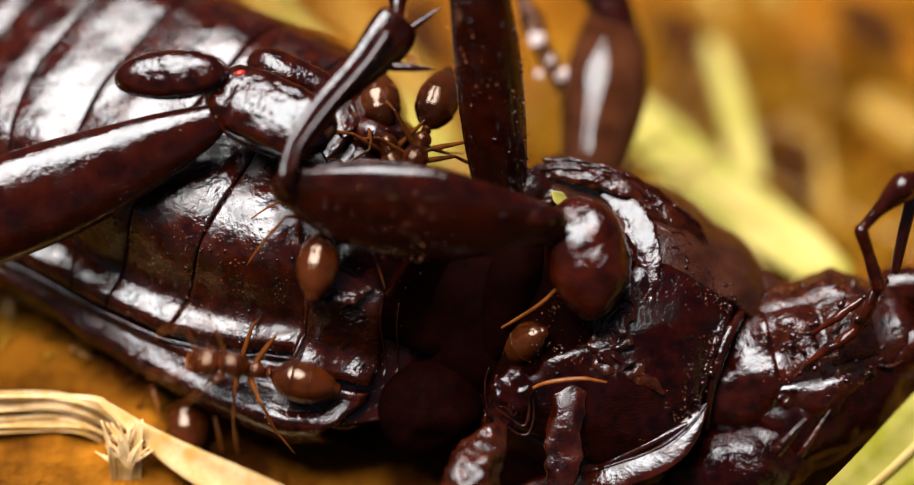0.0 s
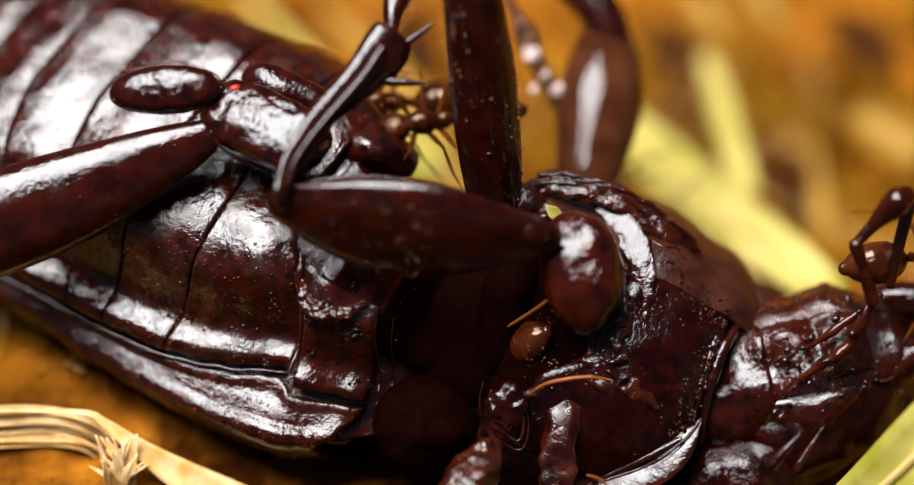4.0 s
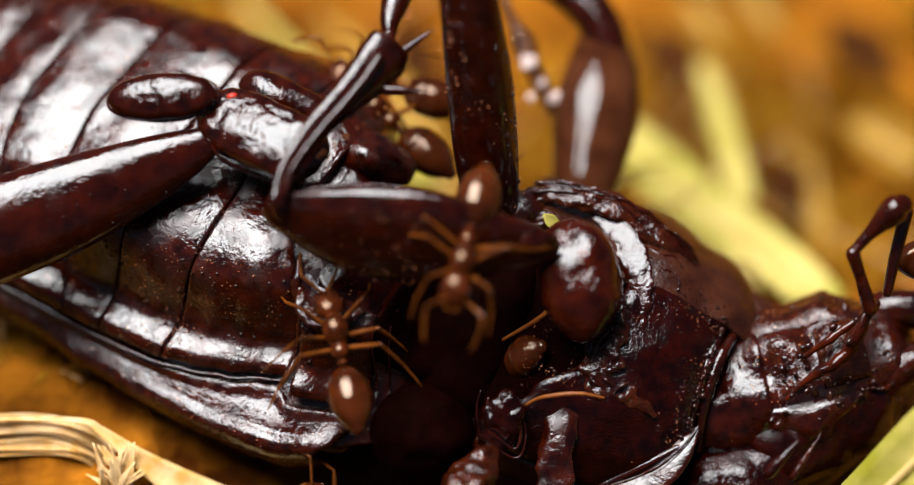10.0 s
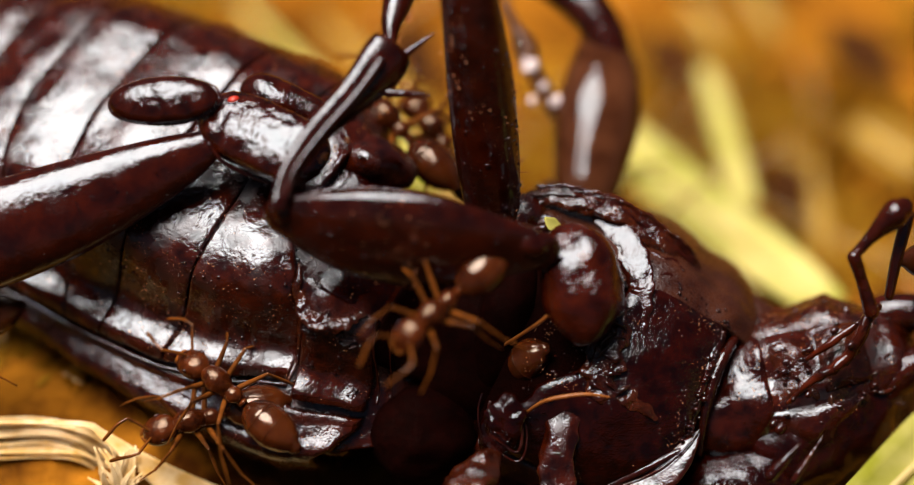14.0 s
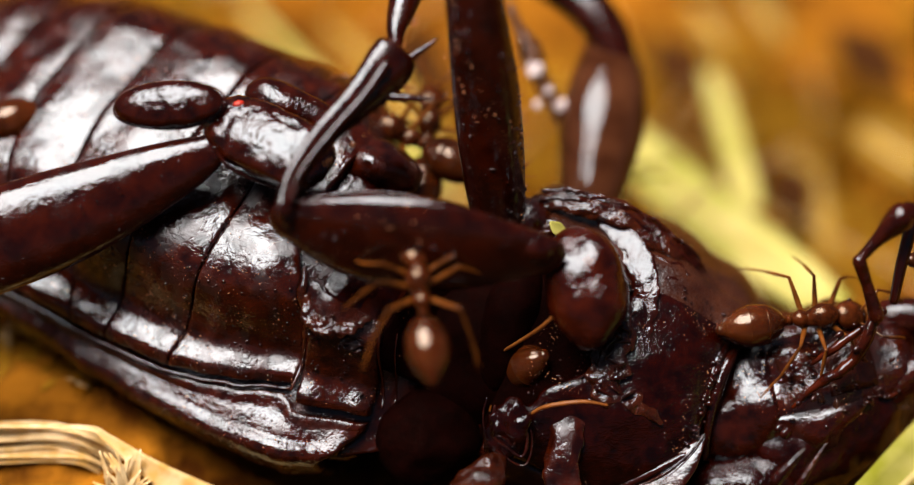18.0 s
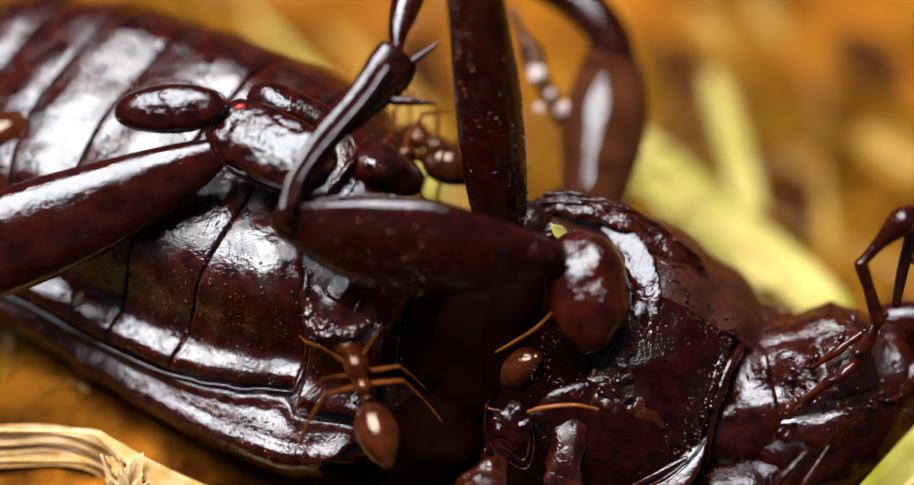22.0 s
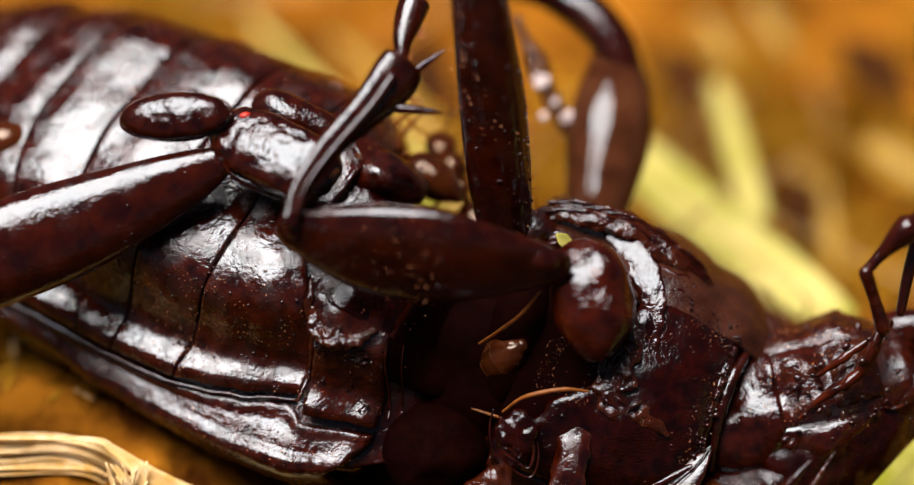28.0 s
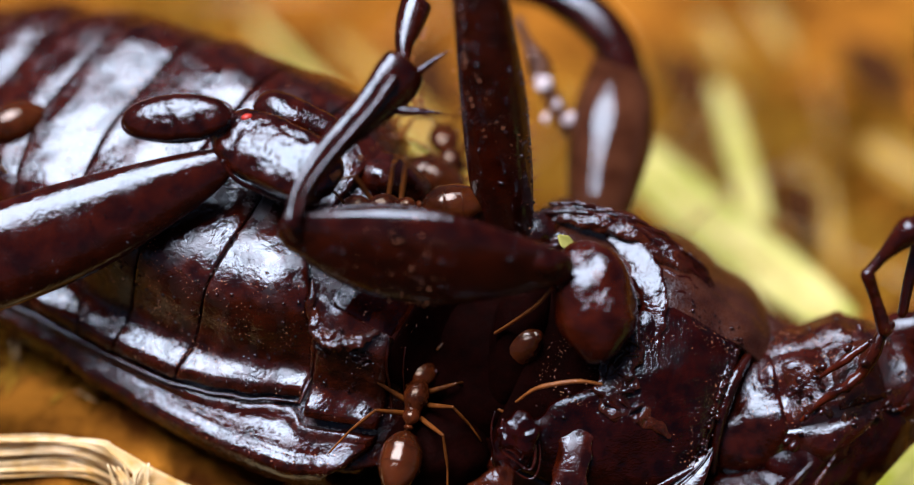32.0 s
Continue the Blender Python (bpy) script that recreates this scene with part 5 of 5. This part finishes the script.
def motions():
    """The ants' ways over the beetle."""
    crawl(ant_a, [
        (0, spot(-5.94, -4.50, 0.54, 168)),
        (0.25, spot(-5.68, -0.93, 1.68, 100)),
        (0.5, spot(-5.55, 0.13, -0.60, 70)),
        (1.2, spot(-5.10, 0.42, -1.50, 60)),
        (32, spot(-5.28, 1.55, -1.50, 60))])
    crawl(ant_b, [
        (0, spot(-3.50, -0.05, 1.20, 80)),
        (0.45, spot(-3.52, -0.20, 1.20, 80)),
        (0.7, spot(-4.73, -2.56, 1.64, 72)),
        (0.85, spot(-3.56, -4.25, 0.94, 10)),
        (1, spot(-2.34, -5.43, 0.55, -20)),
        (1.25, spot(-2.82, -5.59, 0.66, -40)),
        (1.5, spot(-2.55, -5.80, 0.53, -55)),
        (1.75, spot(-0.62, -6.44, 0.73, -20)),
        (2, spot(-1.99, -5.45, 0.50, -35)),
        (2.25, spot(-1.35, -5.77, 0.45, -5)),
        (2.5, spot(2.56, -6.73, 1.39, 0)),
        (2.75, spot(4.45, -6.74, 0.71, 10)),
        (3, spot(4.81, -6.87, 0.80, 40)),
        (3.3, spot(4.98, -8.59, -1.37, -30)),
        (4, spot(4.93, -10.87, 0.00, -80)),
        (32, spot(4.60, -10.05, 0.00, -80))])
    crawl(ant_c, [
        (0, spot(3.49, -11.26, 0.00, 70)),
        (1.7, spot(3.54, -9.47, 0.00, 60)),
        (2, spot(5.79, -4.56, 1.06, 40)),
        (2.25, spot(7.03, -2.63, 0.44, 50)),
        (2.5, spot(9.15, -1.81, 0.50, 25)),
        (3, spot(10.55, -1.30, 0.50, 25)),
        (3.5, spot(11.49, -0.91, 0.30, 25)),
        (4.5, spot(14.59, -1.03, 0.00, 0)),
        (32, spot(15.38, -0.24, 0.00, 0))])
    crawl(ant_d, [
        (0, spot(0.78, -4.51, -1.25, 188, 60)),
        (6, spot(1.07, -4.06, -1.25, 190, 60)),
        (9, spot(0.94, -4.22, -1.25, 186, 60)),
        (13, spot(1.04, -4.27, -1.25, 190, 60)),
        (17.5, spot(0.84, -4.35, -1.25, 188, 60)),
        (19, spot(0.86, -4.27, -1.25, 190, 60)),
        (23, spot(0.49, -4.25, -1.25, 186, 60)),
        (25, spot(0.36, -3.85, -1.25, 188, 60)),
        (28, spot(0.08, -3.80, -1.25, 192, 60)),
        (30, spot(0.32, -3.52, -1.25, 188, 60)),
        (32, spot(0.44, -3.46, -1.25, 190, 60))])
    crawl(ant_e, [
        (0, spot(3.81, -11.26, 0.00, 100)),
        (5, spot(3.98, -9.70, 0.00, 95)),
        (5.5, spot(3.87, -8.16, -1.35, 95)),
        (6, spot(2.55, -5.09, 1.29, 132)),
        (6.25, spot(2.68, -4.92, 1.31, 125)),
        (6.5, spot(3.88, -4.46, 1.39, 85)),
        (6.75, spot(5.06, -2.64, 1.10, 78)),
        (7, spot(5.36, -0.90, 0.57, 100)),
        (7.25, spot(4.90, 0.15, 0.05, 120)),
        (7.5, spot(4.31, 1.84, -1.20, 150)),
        (7.75, spot(4.09, 2.03, -2.20, 168)),
        (8, spot(3.61, 2.26, -2.80, 175)),
        (8.25, spot(3.06, 2.44, -3.20, 175)),
        (8.5, spot(2.33, 2.88, -4.00, 175)),
        (8.75, spot(1.49, 3.06, -4.00, 178)),
        (9, spot(0.15, 3.22, -3.00, 180)),
        (9.4, spot(-0.83, 3.28, -2.60, 180)),
        (10, spot(-2.12, 4.09, -2.60, 165)),
        (10.7, spot(-3.66, 5.46, -1.50, 165)),
        (11, spot(-4.75, 5.40, -0.80, 155)),
        (11.5, spot(-4.57, 4.92, -0.80, 150)),
        (12, spot(-3.74, 4.78, -0.80, 190)),
        (12.3, spot(-4.50, 3.92, 0.60, 240)),
        (12.6, spot(-5.48, 2.23, 2.00, 262)),
        (13, spot(-6.33, 0.74, 2.00, 200)),
        (13.4, spot(-9.40, -1.25, -0.58, 212)),
        (13.6, spot(-11.27, -2.02, -1.51, 208)),
        (14, spot(-14.34, -2.98, 0.00, 205)),
        (15, spot(-17.23, -4.10, 0.00, 205)),
        (32, spot(-17.60, -3.62, 0.00, 205))])
    crawl(ant_f, [
        (0, spot(-1.10, 1.35, 0.00, 250)),
        (2, spot(-1.10, 1.40, 0.00, 252)),
        (2.9, spot(-0.85, 2.20, -1.00, 208)),
        (5, spot(-0.62, 2.81, -1.25, 190)),
        (7, spot(-0.74, 2.58, -1.25, 210)),
        (7.6, spot(-0.97, 2.45, -1.40, 250)),
        (8.2, spot(-1.13, 2.31, -1.00, 300)),
        (8.5, spot(-1.13, 2.15, 0.00, 330)),
        (8.75, spot(-0.50, 1.72, 2.60, 345)),
        (9, spot(0.05, 1.35, 3.60, 345)),
        (9.25, spot(0.25, 1.25, 4.10, 328)),
        (9.5, spot(0.47, 0.69, 4.16, 300)),
        (9.8, spot(0.40, 0.22, 4.09, 298)),
        (10, spot(0.42, -0.79, 3.83, 256)),
        (10.2, spot(-0.07, -1.34, 3.30, 246)),
        (10.4, spot(-0.49, -1.49, 3.30, 236)),
        (11, spot(-0.38, -2.07, 3.30, 240)),
        (12, spot(-0.45, -2.08, 3.30, 238)),
        (13, spot(-0.41, -2.22, 3.30, 232)),
        (14, spot(-0.37, -2.19, 3.30, 225)),
        (14.5, spot(-0.17, -1.74, 3.30, 207)),
        (16.5, spot(-0.86, -2.35, 3.30, 202)),
        (16.8, spot(-1.25, -2.73, 3.30, 215)),
        (17.1, spot(-1.21, -2.11, 3.30, 186)),
        (17.4, spot(-1.40, -2.53, 3.30, 190)),
        (17.7, spot(-1.15, -2.32, 3.30, 180)),
        (17.85, spot(-1.15, -1.70, 3.30, 130)),
        (18, spot(-0.95, -1.37, 3.45, 95)),
        (18.3, spot(-0.61, -1.48, 3.34, 50)),
        (18.6, spot(-0.52, -1.51, 3.27, 35)),
        (18.9, spot(-0.09, -1.54, 3.21, 28)),
        (19, spot(0.22, -1.33, 3.46, 50)),
        (19.2, spot(0.72, -0.47, 3.94, 60)),
        (19.5, spot(1.72, -0.02, 3.68, 30)),
        (19.8, spot(3.40, 0.78, -0.85, 30)),
        (20.0, spot(6.35, 0.62, 0.10, -12)),
        (20.1, spot(6.95, 0.42, 0.20, -25)),
        (20.35, spot(8.76, -2.23, -6.00, -80)),
        (20.8, spot(8.48, -2.59, -7.00, -120)),
        (21.2, spot(7.65, -2.60, -7.50, -180)),
        (22.2, spot(7.76, -2.23, -6.50, -180)),
        (22.6, spot(6.84, -1.25, -5.00, -185)),
        (23, spot(6.82, -1.54, -5.00, -190)),
        (23.5, spot(7.49, -2.53, -7.50, -180)),
        (32, spot(7.28, -2.31, -7.50, -180))])
    crawl(ant_g, [
        (0, spot(-1.80, 1.25, -0.20, 278)),
        (2.2, spot(-1.80, 1.30, -0.20, 272)),
        (3.1, spot(-1.95, 2.45, -1.50, 222)),
        (5, spot(-1.93, 3.40, -2.40, 170)),
        (9, spot(-1.99, 3.28, -2.40, 140)),
        (13, spot(-1.71, 3.15, -2.40, 130)),
        (18, spot(-1.64, 2.90, -2.20, 150)),
        (19.5, spot(-1.46, 2.85, -2.00, 165)),
        (23, spot(-2.06, 2.34, -1.80, 172)),
        (24.5, spot(-2.18, 2.36, -1.80, 185)),
        (26, spot(-1.92, 2.83, -2.20, 160)),
        (28, spot(-2.23, 2.99, -2.40, 140)),
        (32, spot(-2.36, 2.79, -2.40, 150))])
    crawl(ant_h, [
        (0, spot(5.10, -11.26, 0.00, 110)),
        (7.5, spot(1.25, -8.02, 3.75, 110)),
        (8, spot(0.40, -6.40, 2.20, 95)),
        (8.25, spot(0.65, -5.54, 0.95, 110)),
        (8.5, spot(0.57, -5.61, 0.99, 115)),
        (8.75, spot(-0.17, -5.75, 1.01, 120)),
        (9, spot(-0.57, -5.51, 0.89, 105)),
        (9.25, spot(-1.29, -4.82, 0.23, 112)),
        (9.5, spot(-2.31, -3.99, 1.04, 108)),
        (9.8, spot(-2.81, -2.94, 1.82, 96)),
        (10, spot(-3.04, -2.98, 1.84, 100)),
        (10.2, spot(-3.80, -3.54, 1.37, 150)),
        (10.4, spot(-5.03, -3.76, 0.71, 180)),
        (11, spot(-5.16, -3.89, 0.72, 180)),
        (11.3, spot(-5.89, -3.97, 0.65, 182)),
        (11.6, spot(-5.82, -4.16, 0.63, 180)),
        (12, spot(-6.02, -4.24, 0.60, 165)),
        (13, spot(-6.03, -4.18, 0.59, 145)),
        (13.4, spot(-6.78, -4.08, 0.13, 150)),
        (13.8, spot(-6.50, -4.32, 0.43, 158)),
        (14.2, spot(-6.19, -3.93, 0.53, 105)),
        (14.5, spot(-6.51, -1.85, 1.20, 85)),
        (15, spot(-5.98, -0.39, 1.43, 60)),
        (15.5, spot(-4.77, -1.32, 1.86, -20)),
        (16, spot(-4.00, -3.86, 1.10, -50)),
        (16.5, spot(-2.58, -5.14, 0.59, -10)),
        (16.8, spot(-0.84, -5.92, 0.80, 0)),
        (17.1, spot(3.46, -5.49, 1.28, 25)),
        (17.4, spot(7.33, -2.33, 0.17, 45)),
        (17.7, spot(9.49, -2.49, -0.28, -8)),
        (18, spot(10.00, -2.31, -0.29, 10)),
        (18.6, spot(9.97, -2.13, -0.53, 20)),
        (19, spot(10.15, -2.02, -0.80, 12)),
        (19.6, spot(10.61, -2.04, -0.76, 22)),
        (20.1, spot(11.10, -2.41, 1.53, 5)),
        (20.6, spot(11.44, -2.29, -0.43, 25)),
        (21, spot(13.21, -2.46, -0.48, -5)),
        (22, spot(15.72, -2.45, 0.00, -5)),
        (32, spot(15.54, -2.17, 0.00, -5))])
    crawl(ant_i, [
        (0, spot(-2.94, -10.46, 0.00, 140)),
        (9.9, spot(-2.72, -8.22, 0.00, 140)),
        (10.3, spot(-4.30, -6.40, 0.80, 160)),
        (10.7, spot(-5.28, -5.31, 0.63, 172)),
        (11, spot(-5.48, -5.27, 0.45, 188)),
        (11.5, spot(-6.07, -4.97, 0.37, 185)),
        (12, spot(-6.60, -4.83, 0.23, 190)),
        (13, spot(-7.03, -4.78, 0.01, 170)),
        (13.8, spot(-6.61, -5.05, 0.20, 190)),
        (14.2, spot(-7.91, -5.56, -0.10, 200)),
        (14.8, spot(-11.29, -4.99, -1.84, 200)),
        (15.5, spot(-15.62, -4.08, 0.00, 180)),
        (32, spot(-15.99, -3.62, 0.00, 180))])
    crawl(ant_j, [
        (0, spot(9.31, -4.60, -7.00, 120)),
        (9.8, spot(9.54, -3.59, -7.00, 120)),
        (10.3, spot(8.26, -1.33, -3.00, 125)),
        (10.7, spot(6.31, 0.90, -0.60, 128)),
        (11, spot(4.67, 1.64, -1.00, 168)),
        (11.3, spot(3.88, 2.08, -2.40, 170)),
        (11.6, spot(3.32, 2.51, -3.00, 165)),
        (12, spot(2.39, 3.28, -3.60, 165)),
        (12.4, spot(1.48, 2.92, -4.00, 200)),
        (13, spot(-0.03, 2.68, -3.40, 190)),
        (14, spot(-0.43, 2.80, -3.00, 120)),
        (17, spot(-0.45, 2.80, -3.00, 110)),
        (19, spot(-1.04, 3.22, -3.00, 60)),
        (20, spot(-0.76, 2.85, -3.00, 90)),
        (23, spot(-0.35, 2.33, -3.00, 150)),
        (24.5, spot(-0.63, 2.38, -3.00, 120)),
        (28, spot(-0.18, 2.01, -3.00, 110)),
        (32, spot(-0.31, 2.23, -3.00, 100))])
    crawl(ant_k, [
        (0, spot(-18.08, 3.35, 1.00, 0)),
        (13.6, spot(-18.08, 4.32, -5.88, 0)),
        (14.5, spot(-11.17, 3.73, -1.42, 20)),
        (15.5, spot(-12.1, 3.36, -1.35, 60)),
        (16.5, spot(-13.0, 2.99, -1.5, 120)),
        (18, spot(-14.13, 2.78, -1.88, 200)),
        (20, spot(-14.27, 2.66, -1.92, 190)),
        (23, spot(-14.30, 2.27, -1.93, 210)),
        (25, spot(-14.37, 2.31, -1.97, 200)),
        (28, spot(-14.56, 2.74, -2.17, 190)),
        (30, spot(-14.37, 2.83, -1.98, 200)),
        (32, spot(-14.21, 2.94, -1.97, 205))])
    crawl(ant_l, [
        (0, spot(-1.98, -12.07, 0.00, 90)),
        (18, spot(-1.93, -9.30, 0.00, 95)),
        (18.4, spot(-2.07, -7.93, 0.00, 95)),
        (18.6, spot(-2.06, -7.10, 0.00, 170)),
        (19, spot(-1.81, -6.01, 0.50, 250)),
        (19.2, spot(-2.14, -6.01, 0.51, 230)),
        (19.5, spot(-1.43, -5.71, 0.43, 300)),
        (19.65, spot(-1.20, -5.23, 0.48, 350)),
        (19.8, spot(-1.12, -4.86, 0.15, 400)),
        (20.1, spot(-0.82, -4.85, 0.55, 390)),
        (20.4, spot(-0.79, -5.05, 0.76, 365)),
        (20.7, spot(-0.52, -4.42, 0.41, 395)),
        (21, spot(-0.51, -3.00, 0.40, 425)),
        (21.3, spot(0.48, -2.61, 0.61, 405)),
        (21.6, spot(0.63, -2.83, 0.71, 395)),
        (21.8, spot(-1.01, -3.72, 0.53, 435)),
        (22, spot(-2.69, -3.69, 1.29, 465)),
        (22.3, spot(-2.98, -1.11, 3.13, 455)),
        (22.6, spot(-3.42, -0.49, -0.60, 455)),
        (22.8, spot(-3.82, -0.94, 1.93, 450)),
        (23, spot(-4.16, -2.12, 1.93, 450)),
        (23.3, spot(-3.97, -1.21, 1.81, 450)),
        (23.6, spot(-3.09, -0.98, 3.25, 455)),
        (24, spot(-2.96, -0.27, -0.60, 455)),
        (28.02, spot(-3.25, -0.13, -0.60, 470)),
        (28.1, spot(-3.38, -1.91, 2.02, 510)),
        (28.4, spot(-3.64, -2.54, 2.04, 570)),
        (28.7, spot(-2.94, -3.30, 1.61, 650)),
        (29, spot(-0.85, -5.25, 0.60, 680)),
        (29.3, spot(-0.35, -5.29, 0.86, 685)),
        (29.6, spot(-0.72, -5.71, 0.86, 700)),
        (29.9, spot(-0.22, -5.57, 0.96, 720)),
        (30.2, spot(-0.40, -5.70, 0.94, 675)),
        (30.5, spot(0.88, -6.68, 3.31, 690)),
        (30.8, spot(-1.19, -6.84, 0.43, 750)),
        (31.1, spot(-1.51, -6.03, 0.50, 780)),
        (31.4, spot(-1.43, -5.39, 0.38, 790)),
        (31.7, spot(-1.27, -4.09, 0.41, 800)),
        (32, spot(-1.32, -4.26, 0.18, 796))])
    crawl(ant_m, [
        (0, spot(4.75, 1.03, -8.00, -90)),
        (24.9, spot(4.63, 1.98, -7.50, -90)),
        (25.1, spot(3.81, 1.42, -3.00, -92)),
        (25.2, spot(3.62, 0.74, 0.50, -95)),
        (25.4, spot(3.39, -1.01, 2.85, -97)),
        (25.5, spot(3.68, -2.77, 2.58, -90)),
        (25.8, spot(4.22, -4.18, 1.38, -60)),
        (26.5, spot(5.48, -4.96, 1.15, -30)),
        (27, spot(6.44, -5.10, 0.82, -50)),
        (27.5, spot(7.14, -5.67, 0.12, -52)),
        (27.8, spot(7.73, -7.69, 0.00, -70)),
        (29, spot(7.71, -10.58, 0.00, -80)),
        (32, spot(7.66, -10.54, 0.00, -80))])
    crawl(ant_n, [
        (0, spot(10.50, -4.94, -7.00, 130)),
        (30.05, spot(9.78, -2.65, -6.00, 130)),
        (30.2, spot(7.67, -0.11, -1.00, 140)),
        (30.35, spot(4.60, -0.11, 0.28, 190)),
        (30.5, spot(2.37, -1.13, 2.79, 215)),
        (30.65, spot(2.28, -0.65, 3.56, 190)),
        (30.8, spot(2.53, -0.10, 3.41, 165)),
        (31.1, spot(1.05, 0.70, 1.29, 150)),
        (31.25, spot(0.09, 1.30, 5.00, 150)),
        (31.4, spot(-0.80, 1.60, 2.60, 160)),
        (31.7, spot(-1.60, 1.35, 1.00, 178)),
        (32, spot(-2.00, 1.10, 0.50, 186))])
    crawl(ant_o, [
        (0, spot(-7.45, -4.60, -2.50, 86)),
        (1.2, spot(-7.40, -4.55, -2.50, 84)),
        (2.4, spot(-7.45, -4.65, -2.50, 90)),
        (3.4, spot(-8.20, -6.60, -2.80, 120)),
        (4.4, spot(-10.2, -9.60, -0.40, 170)),
        (6, spot(-14.5, -10.4, 0.00, 180)),
        (32, spot(-15.2, -10.6, 0.00, 180))])


motions()
